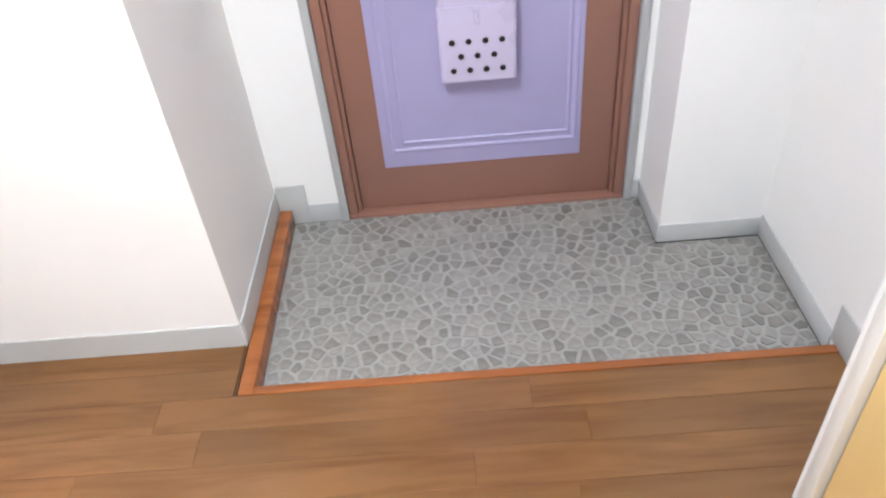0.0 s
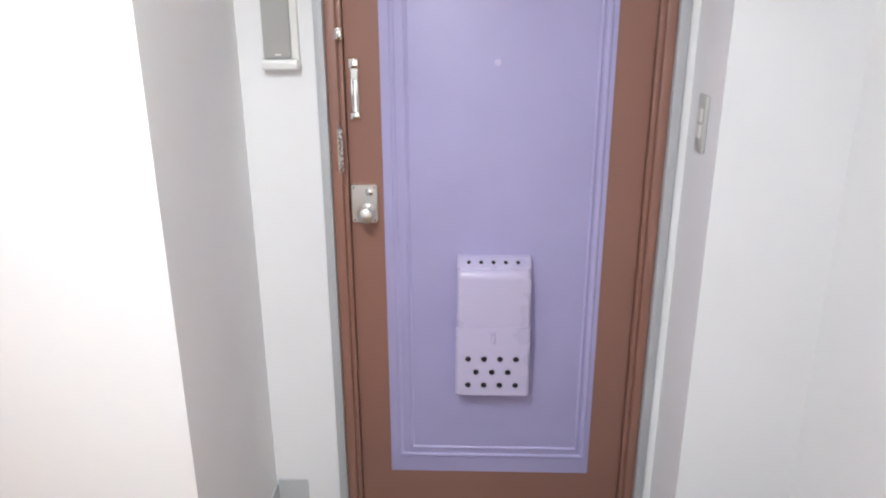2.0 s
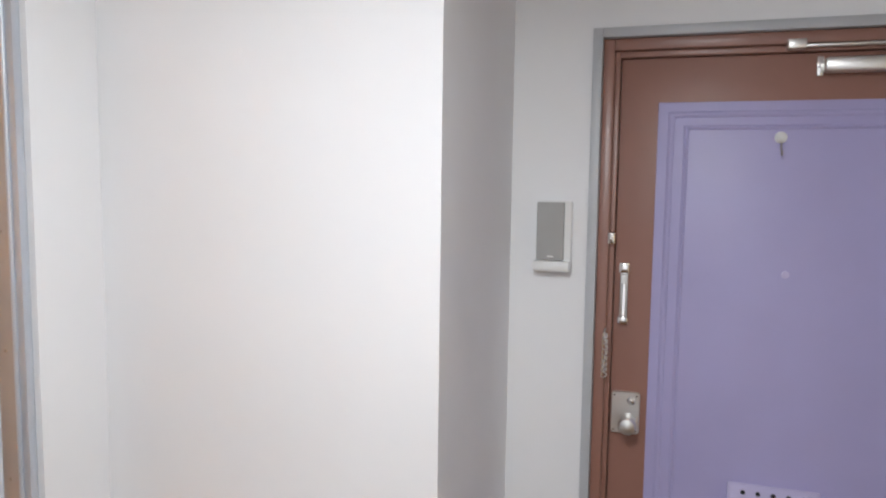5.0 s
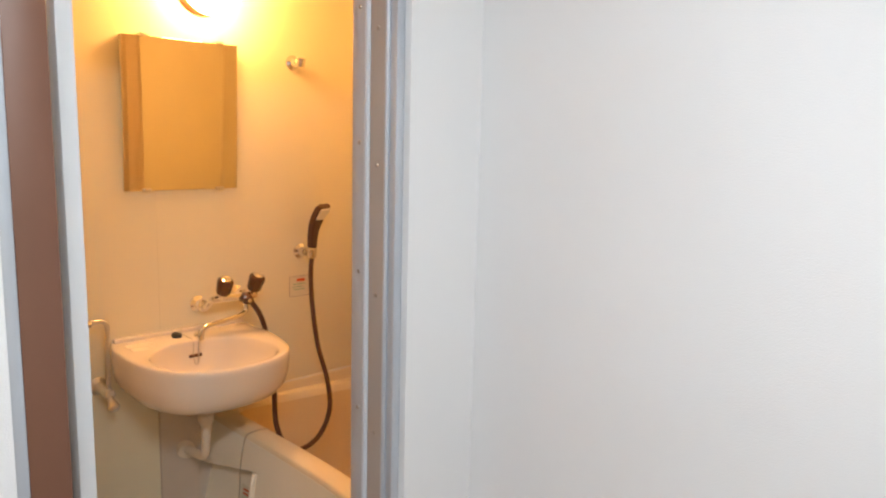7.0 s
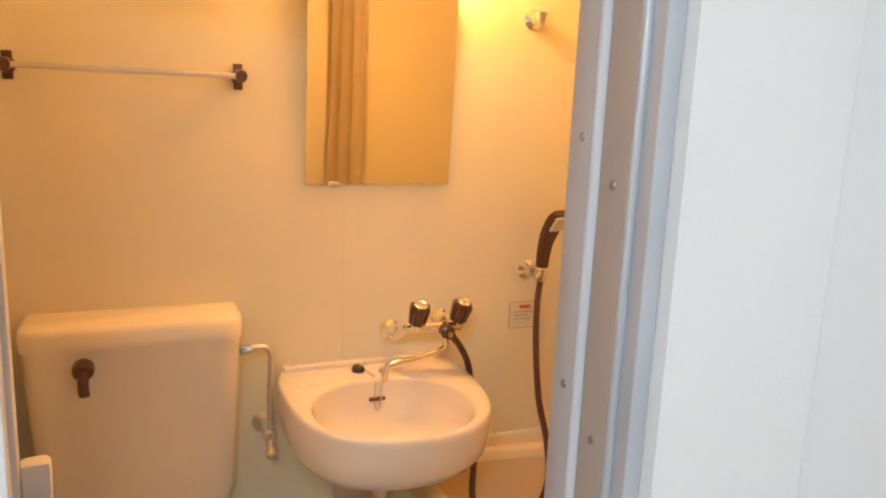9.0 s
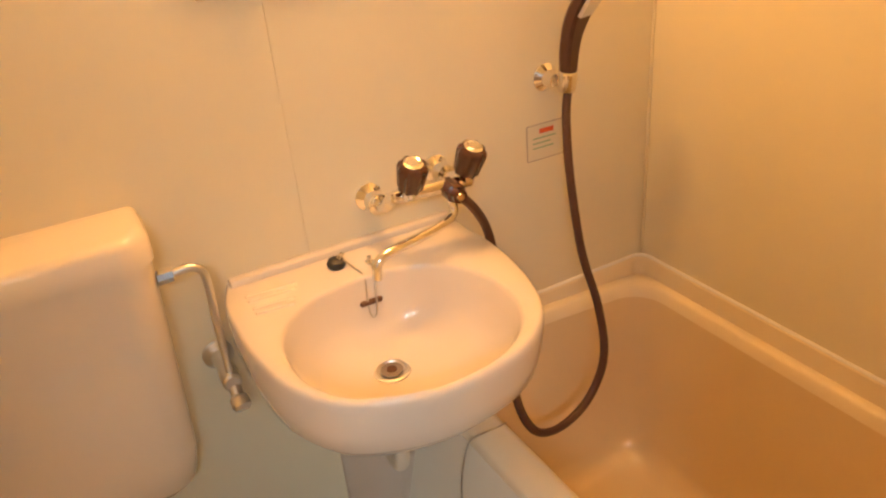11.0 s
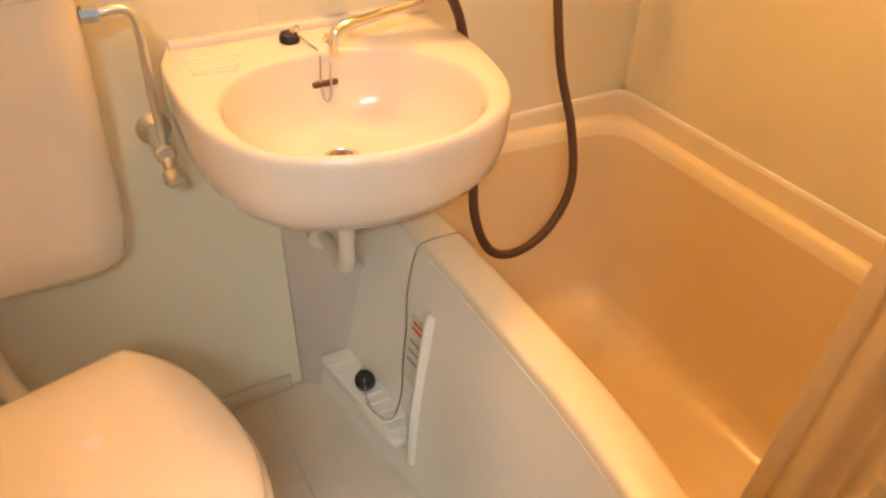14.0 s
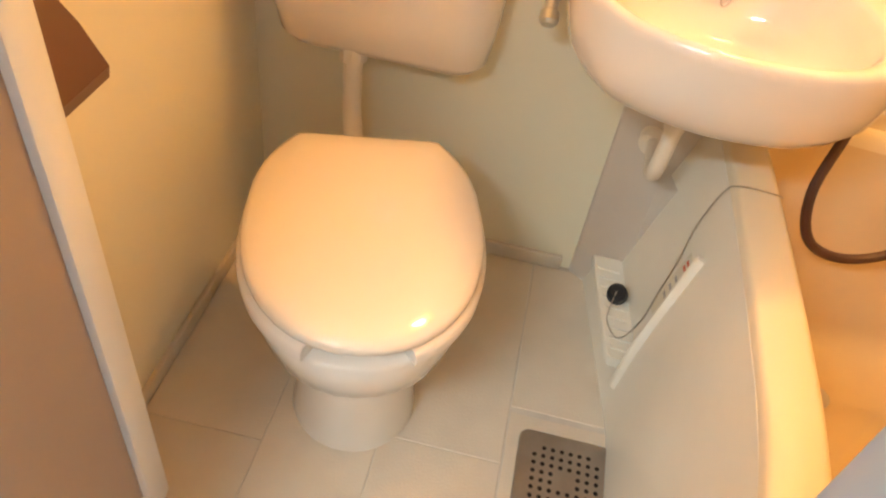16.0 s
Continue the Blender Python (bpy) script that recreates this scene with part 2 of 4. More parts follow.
# ---- plan: hall ----
DW, FACE, SIDE, STRIP = 1.84, 1.25, 0.806, 0.02
COLX, COLY, RW, GZ, STEP = 1.976, 1.60, 2.28, -0.057, 1.102
HC, BX0, BX1, BY0, BY1, BZ, BC = 2.24, -1.225, -0.112, 0.40, 1.926, 0.10, 2.06
JL, JR, JE = 0.518, 1.055, 1.0865

solid("wall_north", boxes((SIDE - 0.12, 1.028, DW, DW + 0.16, -0.3, HC), (1.93, RW + 0.1, DW, DW + 0.16, -0.3, HC), (1.028, 1.93, DW, DW + 0.16, 1.94, HC)), "wall",
      "white papered wall around the entrance door", "wall", "structure")
solid("wall_shaft_face", boxes((0.018, SIDE, FACE, FACE + 0.1, -0.1, HC)), "wall", "plain white papered wall beside the bathroom door", "wall", "structure")
solid("wall_shaft_side", boxes((SIDE - 0.1, SIDE, FACE + 0.1, DW, -0.3, HC)), "wall", "white papered side wall of the entrance", "wall", "structure")
solid("wall_column", boxes((COLX, RW + 0.1, COLY, DW, -0.3, HC)), "wall", "white papered column beside the entrance door", "wall", "structure")
solid("wall_east", boxes((RW, RW + 0.1, 0.712, COLY, -0.3, HC)), "wall", "white papered wall of the entrance", "wall", "structure")
solid("wall_closet", boxes((2.02, RW + 0.1, 0.678, 0.712, -0.1, HC), (2.02, 2.12, -2.4, 0.0, -0.1, HC), (2.02, 2.12, 0.0, 0.678, 2.02, HC)), "wall", "white wall around the closet door", "wall", "structure")
solid("wall_south", boxes((-0.2, 2.12, -2.5, -2.4, -0.1, HC)), "wall", "plain white wall behind the hall", "wall", "structure")
solid("wall_west", boxes((-0.088, STRIP - 0.02, -2.4, JL - 0.08, -0.1, HC), (-0.088, STRIP - 0.02, JL - 0.08, JE, 1.98, HC)), "wall",
      "white papered wall with the bathroom doorway", "wall", "structure")
def slanted(x0, xa, xb, ya, yb, z0, z1):
    """A wall stretch whose face runs from xa to xb."""
    return loft([[Vector((x0, ya, z)), Vector((xa, ya, z)), Vector((xb, yb, z)), Vector((x0, yb, z))] for z in (z0, z1)])


solid("wall_return", slanted(-0.088, 0.0, 0.028, JE + 0.001, FACE + 0.1, -0.1, HC), "wall", "narrow white wall between doorway and shaft", "wall", "structure")
solid("ceiling", boxes((-0.2, RW + 0.1, -2.5, DW + 0.16, HC, HC + 0.1)), "ceil", "white papered hall ceiling", "ceiling", "structure")
floor_hall = solid("floor", boxes((-0.06, RW + 0.1, -2.5, STEP - 0.02, -0.2, -0.006), (-0.06, SIDE, STEP - 0.02, FACE + 0.05, -0.2, -0.006)), "underfloor", "brown wood-plank hall floor", "floor", "structure")
floor_entry = solid("floor_entrance", boxes((SIDE, RW + 0.05, STEP - 0.04, DW + 0.1, -0.3, GZ - 0.002)), "grout", "grey crazy-stone patterned entrance floor", "floor", "structure")

# step edge and side trim of the wood floor
solid("step_edge", boxes((SIDE + 0.046, RW, STEP - 0.025, STEP, GZ, 0.004), bev=0.003), "step", "red-brown wooden edge of the entrance step", "trim", "structure")
solid("side_trim", boxes((SIDE + 0.007, SIDE + 0.046, STEP - 0.025, DW - 0.012, GZ, 0.004), bev=0.003), "step", "red-brown wooden trim along the entrance wall", "trim", "structure")


def skirting(name, x0, x1, y0, y1, z0, z1):
    solid(name, box(x0, x1, y0, y1, z0, z1, bev=0.002), "skirt", "grey vinyl skirting strip along the wall", "skirting", "structure")


T = 0.006
def corner_skirting(r=0.022):
    """One strip bent softly round the shaft's outer corner."""
    path = [(STRIP, FACE - T)] + [(SIDE + T - r + r * math.sin(radians(a)), FACE - T + r - r * math.cos(radians(a))) for a in range(0, 91, 15)] + [(SIDE + T, DW - T)]
    back = [(STRIP, FACE + 0.01)] + [(SIDE - 0.03, FACE + 0.03)] * 7 + [(SIDE - 0.03, DW - T)]
    rows = [[Vector((x, y, z)) for x, y in path] for z in (0.0, 0.07)]
    rows.append([Vector((x * 0.98 + p * 0.02, y * 0.98 + q * 0.02, 0.076)) for (x, y), (p, q) in zip(path, back)])
    rows.append([Vector((p, q, 0.076)) for p, q in back])
    rows.append([Vector((p, q, 0.0)) for p, q in back])
    return loft(rows, None, False, False)


solid("baseboard_1", corner_skirting(), "skirt", "grey vinyl skirting strip bent round the wall's corner", "skirting", "structure")
skirting("baseboard_3", SIDE + T, 0.906, DW - T, DW, GZ, 0.092)
skirting("baseboard_4", 0.906, 1.006, DW - T, DW, GZ, 0.012)
skirting("baseboard_5", 1.952, COLX, DW - T, DW, GZ, 0.012)
skirting("baseboard_6", COLX - T, COLX, COLY - T, DW - T, GZ + 0.007, 0.012)
skirting("baseboard_7", COLX, RW - T, COLY - T, COLY, GZ + 0.005, 0.01)
skirting("baseboard_8", RW - T, RW, 1.128, COLY, GZ + 0.006, 0.02)
skirting("baseboard_9", RW - T, RW, 0.714, 1.128, 0.0, 0.112)
# black strips paint both dirt and shade into the gap below the skirting
solid("skirting_gap", boxes((COLX - 0.003, COLX, COLY - 0.003, DW - T, GZ - 0.001, GZ + 0.0068), (COLX, RW - 0.003, COLY - 0.003, COLY, GZ - 0.001, GZ + 0.0048), (RW - 0.003, RW, STEP, COLY - 0.003, GZ - 0.001, GZ + 0.0058)), "dark", "black strip filling the dirty, shadowed gap under the loose skirting", "gap", "structure")
solid("baseboard_10", slanted(-0.02, 0.006, 0.0225, JE + 0.004, FACE - T, 0, 0.062), "skirt", "grey vinyl skirting strip along the wall", "skirting", "structure")

# closet door at the hall's side, pale yellow in a white frame
closet = thing("closet_door", (2.02, 0.33, 0), "closed pale yellow door in a white painted frame", "door")
part("door_frame", boxes((2.0, 2.05, 0.642, 0.677, 0, 2.02), (2.0, 2.05, 0.001, 0.04, 0, 2.02), (2.0, 2.05, 0.04, 0.642, 1.97, 2.02), bev=0.004), "white", closet, "white painted frame")
part("door_leaf", box(2.02, 2.05, 0.042, 0.640, 0.008, 1.968, 0.003), "yellow", closet)

# ceiling lamp of the hall
hl = thing("ceiling_light", (1.0, 0.24, HC), "long white ceiling light, switched on", "lamp")
part("base_plate", box(0.92, 1.08, -0.14, 0.62, HC - 0.03, HC, 0.006), "white", hl)
part("tube", rod((1.0, -0.11, HC - 0.05), (1.0, 0.59, HC - 0.05), 0.016, 16), "hallglow", hl, "lit fluorescent tube")
for y in (-0.135, 0.592):
    part("end_cap", box(0.97, 1.03, y, y + 0.023, HC - 0.072, HC - 0.03, 0.004), "white", hl)

# ---- entrance door ----
door = thing("entrance_door", (1.48, DW, GZ), "closed brown steel entrance door with a lilac painted panel", "door")
part("outer_frame", boxes((1.007, 1.031, DW - 0.012, DW + 0.08, GZ, 1.960), (1.926, 1.951, DW - 0.012, DW + 0.08, GZ, 1.960), (1.031, 1.926, DW - 0.012, DW + 0.08, 1.936, 1.960), bev=0.002), "frame", door, "grey steel outer frame")
part("inner_frame", boxes((1.032, 1.060, DW + 0.006, DW + 0.1, GZ, 1.935), (1.898, 1.925, DW + 0.006, DW + 0.1, GZ, 1.935), (1.060, 1.898, DW + 0.006, DW + 0.1, 1.906, 1.935), bev=0.003), "brown", door)
part("door_stop", boxes((1.0605, 1.073, DW + 0.02, DW + 0.1, GZ, 1.905), (1.884, 1.8975, DW + 0.02, DW + 0.1, GZ, 1.905), (1.073, 1.884, DW + 0.02, DW + 0.1, 1.89, 1.905), bev=0.002), "brown", door)
part("sill", box(1.032, 1.925, DW - 0.004, DW + 0.1, GZ - 0.002, GZ + 0.01, 0.003), "brown", door)
DL = DW + 0.034
part("door_leaf", box(1.075, 1.882, DL, DL + 0.045, GZ + 0.012, 1.888, 0.003), "brown", door)
PX0, PX1, PZ0, PZ1 = 1.168, 1.783, 0.108, 1.779
panel = part("lilac_panel", box(PX0, PX1, DL - 0.004, DL + 0.01, PZ0, PZ1, 0.0015), "purple", door, "uneven lilac gloss paint")


def moulding(x0, x1, z0, z1, w, y, bm):
    """A raised rectangular bead with a rounded section."""
    for k in range(4):
        a = [Vector((x0, y, z0)), Vector((x1, y, z0)), Vector((x1, y, z1)), Vector((x0, y, z1))][k]
        b = [Vector((x1, y, z0)), Vector((x1, y, z1)), Vector((x0, y, z1)), Vector((x0, y, z0))][k]
        d = (b - a).normalized()
        n = Vector((0, -1, 0)).cross(d)
        sec = [(-w, 0), (-w * 0.5, 0.0035), (0, 0.0045), (w * 0.5, 0.0035), (w, 0)]
        loft([[a + n * s - d * s * (-1) + Vector((0, -h, 0)) for s, h in sec], [b + n * s - d * s + Vector((0, -h, 0)) for s, h in sec]], bm, False, False)
    return bm


part("outer_bead", moulding(PX0 + 0.032, PX1 - 0.02, PZ0 + 0.060, PZ1 - 0.03, 0.008, DL - 0.004, bmesh.new()), "purple", panel)
part("inner_bead", moulding(PX0 + 0.068, PX1 - 0.04, PZ0 + 0.088, PZ1 - 0.062, 0.006, DL - 0.004, bmesh.new()), "purple", panel)
# lock and knob
lock = part("lock_plate", plate_xz(1.079, 1.151, 0.929, 1.038, DL, 0.012, 0.008), "steel", door, "brushed steel lock plate")
part("thumb_turn", turned((1.130, DL - 0.012, 1.018), (0, -1, 0), [(0, 0.011), (0.004, 0.011), (0.006, 0.009), (0.008, 0.002)], 18), "chrome", lock)
part("knob", turned((1.124, DL - 0.012, 0.964), (0, -1, 0), [(0, 0.02), (0.006, 0.02), (0.012, 0.012), (0.03, 0.011), (0.038, 0.019), (0.048, 0.023), (0.058, 0.02), (0.063, 0.008)], 24), "steel", lock)
for dx, dz in ((0.008, 0.008), (0.064, 0.008), (0.008, 0.101), (0.064, 0.101)):
    part("screw", turned((1.079 + dx, DL - 0.012, 0.929 + dz), (0, -1, 0), [(0, 0.0028), (0.001, 0.0024)], 8), "chrome", lock)
# door guard, latch and chain
guard = part("door_guard", plate_xz(1.091, 1.110, 1.225, 1.366, DL, 0.004, 0.003), "chrome", door, "chrome door guard")
for x in (1.094, 1.107):
    part("guard_bar", tube([(x, DL - 0.010, 1.356), (x, DL - 0.013, 1.296), (x, DL - 0.010, 1.236)], 0.0034), "chrome", guard)
part("guard_cap", boxes((1.087, 1.113, DL - 0.018, DL, 1.350, 1.376), (1.087, 1.113, DL - 0.016, DL, 1.218, 1.236), bev=0.003), "chrome", guard)
part("guard_block", box(1.093, 1.108, DL - 0.02, DL - 0.003, 1.322, 1.346, 0.003), "white", guard, "white plastic slide")
part("latch", boxes((1.058, 1.076, DW - 0.006, DW + 0.03, 1.424, 1.454), bev=0.003), "chrome", door, "small chrome catch")
part("latch_pin", turned((1.066, DW - 0.006, 1.439), (0, -1, 0), [(0, 0.006), (0.005, 0.006), (0.007, 0.003)], 12), "chrome", door)
hang = part("security_chain", tube([(1.058, DW + 0.004, 1.205), (1.060, DW - 0.008, 1.185), (1.065, DW - 0.006, 1.155), (1.060, DW - 0.008, 1.115), (1.062, DW + 0.0, 1.085)], 0.0035), "chrome", door, "short chrome chain")
for i in range(8):
    z = 1.196 - 0.0145 * i
    part("link", tube([(1.056, DW - 0.004, z), (1.067, DW - 0.011, z - 0.003), (1.063, DW - 0.013, z - 0.013), (1.054, DW - 0.006, z - 0.011), (1.056, DW - 0.004, z)], 0.0019, 6, steps=3), "chrome", hang)
# viewer, hook
part("door_viewer", turned((1.477, DL - 0.004, 1.364), (0, -1, 0), [(0, 0.009), (0.004, 0.009), (0.005, 0.005)], 16), "lilac", door)
hook = part("hook", turned((1.450, DL - 0.004, 1.692), (0, -1, 0), [(0, 0.014), (0.006, 0.014), (0.012, 0.009), (0.014, 0.003)], 20), "white", door, "small white stick-on hook")
part("hook_wire", tube([(1.451, DL - 0.012, 1.680), (1.451, DL - 0.015, 1.666), (1.452, DL - 0.024, 1.650), (1.452, DL - 0.03, 1.660)], 0.0018), "brass", hook)
# closer
closer = part("door_closer", box(1.53, 1.77, DL - 0.045, DL, 1.838, 1.872, 0.009), "steel", door, "silver hydraulic door closer")
part("mount", boxes((1.517, 1.532, DL - 0.012, DL, 1.832, 1.878), (1.768, 1.783, DL - 0.012, DL, 1.832, 1.878), bev=0.003), "chrome", closer)
part("spindle", turned((1.68, DL - 0.024, 1.826), (0, 0, 1), [(0, 0.008), (0.004, 0.013), (0.05, 0.013), (0.07, 0.01), (0.078, 0.01)], 16), "steel", closer)
part("arm", boxes((1.46, 1.69, DL - 0.033, DL - 0.019, 1.897, 1.904), bev=0.002), "steel", closer)
part("arm_bracket", boxes((1.45, 1.49, DW - 0.008, DW + 0.03, 1.893, 1.915), bev=0.003), "steel", closer)
# mail box on the inside of the door
MX0, MX1, MZ0, MZ1, MD = 1.370, 1.584, 0.414, 0.830, 0.062


def mail_ring(z, d, g=0.0):
    y1, y0, r = DL - 0.004, DL - 0.004 - d, 0.012
    pts = [Vector((MX0 + g, y1, z))]
    for cx, a0 in ((MX0 + g + r, 180), (MX1 - g - r, 270)):
        for i in range(5):
            a = radians(a0 + 90 * i / 4)
            pts.append(Vector((cx + r * math.cos(a), y0 + r + r * math.sin(a), z)))
    pts.append(Vector((MX1 - g, y1, z)))
    return pts


mail = part("mail_box", loft([mail_ring(MZ0, MD - 0.004, 0.004), mail_ring(MZ0 + 0.004, MD), mail_ring(0.635, MD + 0.004), mail_ring(0.636, MD + 0.004, 0.001)]), "lilac", door, "pale lilac mail catcher with round holes")
hood = [mail_ring(0.636, MD, 0.003)]
for i in range(7):
    a = radians(90 * i / 6)
    hood.append(mail_ring(0.780 + 0.028 * math.sin(a), MD - 0.022 * (1 - math.cos(a)), 0.003 + 0.008 * i / 6))
part("hood", loft(hood), "lilac", mail)
part("vent_strip", loft([mail_ring(0.640, 0.040, 0.004), mail_ring(0.806, 0.044, 0.002), mail_ring(0.811, 0.043, 0.002), mail_ring(0.832, 0.016, 0.002), mail_ring(0.834, 0.0125, 0.004)]), "lilac", mail, "sloping strip with five holes")
part("catch", boxes((1.466, 1.485, DL - 0.072, DL - 0.062, 0.618, 0.633), (1.472, 1.483, DL - 0.076, DL - 0.062, 0.588, 0.620), bev=0.003), "lilac", mail)
for k, (n, off, z) in enumerate(((4, 0.0, 0.538), (3, 0.023, 0.496), (4, 0.0, 0.454))):
    for i in range(n):
        part("hole", turned((1.406 + off + 0.046 * i, DL - 0.0705, z), (0, -1, 0), [(0, 0.0085), (0.0008, 0.0083)], 16), "dark", mail)
for i in range(5):
    part("hole", turned((1.406 + 0.0345 * i, DL - 0.004 - 0.0298, 0.8217), (0, -0.614, 0.789), [(-0.001, 0.0058), (0.0012, 0.0056)], 12), "dark", mail)

# intercom
ic = thing("intercom", (0.94, DW, 1.355), "grey wall intercom in a white plastic cradle", "intercom")
part("cradle", plate_xz(0.878, 0.968, 1.352, 1.532, DW, 0.018, 0.008), "white", ic)
part("cradle_base", box(0.873, 0.969, DW - 0.042, DW, 1.351, 1.378, 0.008), "white", ic)
face = part("speaker_face", plate_xz(0.881, 0.950, 1.380, 1.528, DW - 0.018, 0.014, 0.003), "icom", ic, "warm grey speaker grille")
part("name_bar", boxes((0.910, 0.926, DW - 0.0332, DW - 0.032, 1.387, 1.391)), "white", face)
for i in range(9):
    part("grille_line", box(0.888, 0.943, DW - 0.0332, DW - 0.032, 1.415 + 0.011 * i, 1.418 + 0.011 * i), "icom", face)
# light switch on the column
sw = thing("light_switch", (COLX, 1.715, 1.14), "tall white plastic wall switch plate", "switch")
part("switch_plate", box(COLX - 0.01, COLX, 1.685, 1.745, 1.162, 1.302, 0.004), "switch", sw)
for z in (1.197, 1.237):
    part("rocker", box(COLX - 0.015, COLX - 0.009, 1.7, 1.73, z, z + 0.034, 0.002), "offwhite", sw)

# ---- bathroom shell ----
def wall_panel(name, b, label):
    return solid(name, b, "bwall", label, "wall", "structure")


bback = wall_panel("wall_bath_back", boxes((BX0 - 0.06, BX0 - 0.003, BY0 - 0.06, BY1 + 0.06, 0, BC)), "glossy cream bathroom wall panels with a thin joint")
part("wall_panel", box(BX0 - 0.003, BX0, BY0, 1.138, 0, BC), "bwall", bback)
part("wall_panel", box(BX0 - 0.003, BX0, 1.1384, BY1, 0, BC), "bwall", bback)
wall_panel("wall_bath_tub", boxes((BX0, BX1, BY1, BY1 + 0.05, 0, BC)), "glossy cream bathroom wall over the tub")
wall_panel("wall_bath_toilet", boxes((BX0, BX1, BY0 - 0.05, BY0, 0, BC)), "glossy cream bathroom wall beside the toilet")
wall_panel("wall_bath_front", boxes((BX1, -0.09, BY0 - 0.05, JL - 0.03, 0, BC), (BX1, -0.09, JR + 0.012, BY1 + 0.05, 0, BC), (BX1, -0.09, JL - 0.03, JR + 0.012, 1.95, BC)), "cream bathroom wall with the doorway")
solid("ceiling_bath", boxes((BX0 - 0.05, -0.09, BY0 - 0.05, BY1 + 0.05, BC, BC + 0.06)), "bwall", "cream plastic bathroom ceiling", "ceiling", "structure")
solid("ceiling_cove", boxes((BX0, BX1, BY1 - 0.012, BY1, BC - 0.03, BC), (BX0, BX0 + 0.012, BY0, BY1 - 0.012, BC - 0.03, BC), bev=0.003), "bwall", "cream ceiling trim in the bathroom", "trim", "structure")
solid("corner_bead", boxes((BX0, BX0 + 0.006, BY1 - 0.006, BY1, 0.642, BC - 0.03), bev=0.0025), "bwall", "rounded cream corner strip of the bathroom", "trim", "structure")
floor_bath = solid("floor_bath", boxes((BX0, -0.09, BY0, 1.40, 0.0, BZ - 0.0018)), "groove", "beige moulded bathroom floor with shallow grooves", "floor", "structure")
solid("skirting_bath", boxes((BX0, BX0 + 0.012, BY0, 1.1, BZ - 0.003, BZ + 0.035), (BX0 + 0.012, BX1, BY0, BY0 + 0.012, BZ - 0.003, BZ + 0.03), bev=0.004), "bfloor", "beige upstand at the bathroom floor's edge", "trim", "structure")

# ---- bathroom door frame and leaf ----
df = thing("bathroom_door_frame", (-0.02, 0.77, 0), "grey and taupe metal door frame with screws", "door frame")
for side, y in ((1, JR), (-1, JL)):
    def yy(a):
        return y + side * a
    def slab(x0, x1, a, b, bev=0.003):
        return box(x0, x1, min(yy(a), yy(b)), max(yy(a), yy(b)), BZ - 0.02, 1.95, bev)
    right = side == 1
    if right:
        part("casing", slab(-0.034, -0.014, 0.012, 0.0315), "alu", df, "satin grey casing")
        part("reveal", slab(-0.0892, -0.0365, 0.005, 0.022), "taupe", df, "taupe rebate")
        part("edge_strip", rod((-0.036, yy(0.0095), BZ - 0.02), (-0.036, yy(0.0095), 1.95), 0.005, 12), "alu", df, "rounded grey strip")
    else:
        part("outer_casing", slab(-0.036, -0.008, 0.0625, 0.08), "alu", df, "satin grey casing")
        part("casing", slab(-0.034, -0.014, 0.010, 0.062), "jambbrown", df, "red-brown casing")
        part("reveal", slab(-0.082, -0.035, 0.006, 0.034), "jambbrown", df, "red-brown rebate")
    rebate = part("jamb", slab(-0.127 if right else -0.118, -0.0895, 0.0, 0.022 if right else 0.034), "frame" if right else "taupe", df, "painted jamb strip")
    part("ridge", rod((-0.0855, yy(0.0045), BZ - 0.02), (-0.0855, yy(0.0045), 1.95), 0.0065, 14), "ridge" if right else "taupe", df, "rounded blue-grey ridge")
    for z in (0.34, 0.62, 0.995, 1.265, 1.507, 1.749):
        part("screw", turned((-0.104, yy(0.0), z), (0, -side, 0), [(0, 0.0045), (0.0015, 0.0035)], 10), "drain", rebate)
        if right:
            part("screw", turned((-0.058, yy(0.005), z - 0.04), (0, -1, 0), [(0, 0.0045), (0.0015, 0.0035)], 10), "drain", rebate)
part("head", boxes((-0.11, -0.014, JL - 0.03, JR + 0.03, 1.951, 1.98), bev=0.003), "alu", df)
part("threshold", boxes((-0.116, 0.0, JL - 0.03, JR + 0.03, 0.0, BZ + 0.015), bev=0.005), "alu", df, "grey metal threshold")

# black strip paints the dark gap between frame and open leaf
part("gasket", box(-0.113, -0.097, JL - 0.002, JL + 0.0035, 1.225, 1.945, 0.001), "dark", df, "black strip standing in for the dark gap beside the leaf")
keep_plate = part("strike_plate", box(-0.114, -0.096, JL - 0.002, JL + 0.0045, 1.075, 1.215, 0.002), "brass", df, "dull metal strike plate")
part("strike_slot", box(-0.109, -0.101, JL + 0.004, JL + 0.0055, 1.11, 1.18, 0.001), "label", keep_plate)

leaf = thing("bathroom_door", (-0.118, 0.555, BZ), "bathroom door standing open inwards, grey-brown panel, ivory frame", "door")
LQ = Matrix.Translation((-0.118, 0.555, 0)) @ Matrix.Rotation(radians(180 + 6.5), 4, "Z")


def leafbox(u0, u1, v0, v1, z0, z1, bev=0.002, bm=None):
    bm = box(u0, u1, v0, v1, z0, z1, bev, bm)
    bmesh.ops.transform(bm, matrix=LQ, verts=bm.verts)
    return bm


part("stile", leafbox(0, 0.055, -0.018, 0.008, 0.125, 1.9, 0.004), "jamb", leaf)
part("stile", leafbox(0.318, 0.373, -0.016, 0.012, 0.125, 1.9, 0.006), "jamb", leaf)
part("rail", leafbox(0.056, 0.317, -0.014, 0.014, 0.14, 0.2), "jamb", leaf)
part("rail", leafbox(0.056, 0.317, -0.014, 0.014, 1.84, 1.9), "jamb", leaf)
part("door_panel", leafbox(0.054, 0.319, -0.005, 0.005, 0.19, 1.85, 0), "panel", leaf, "matt grey-brown panel")
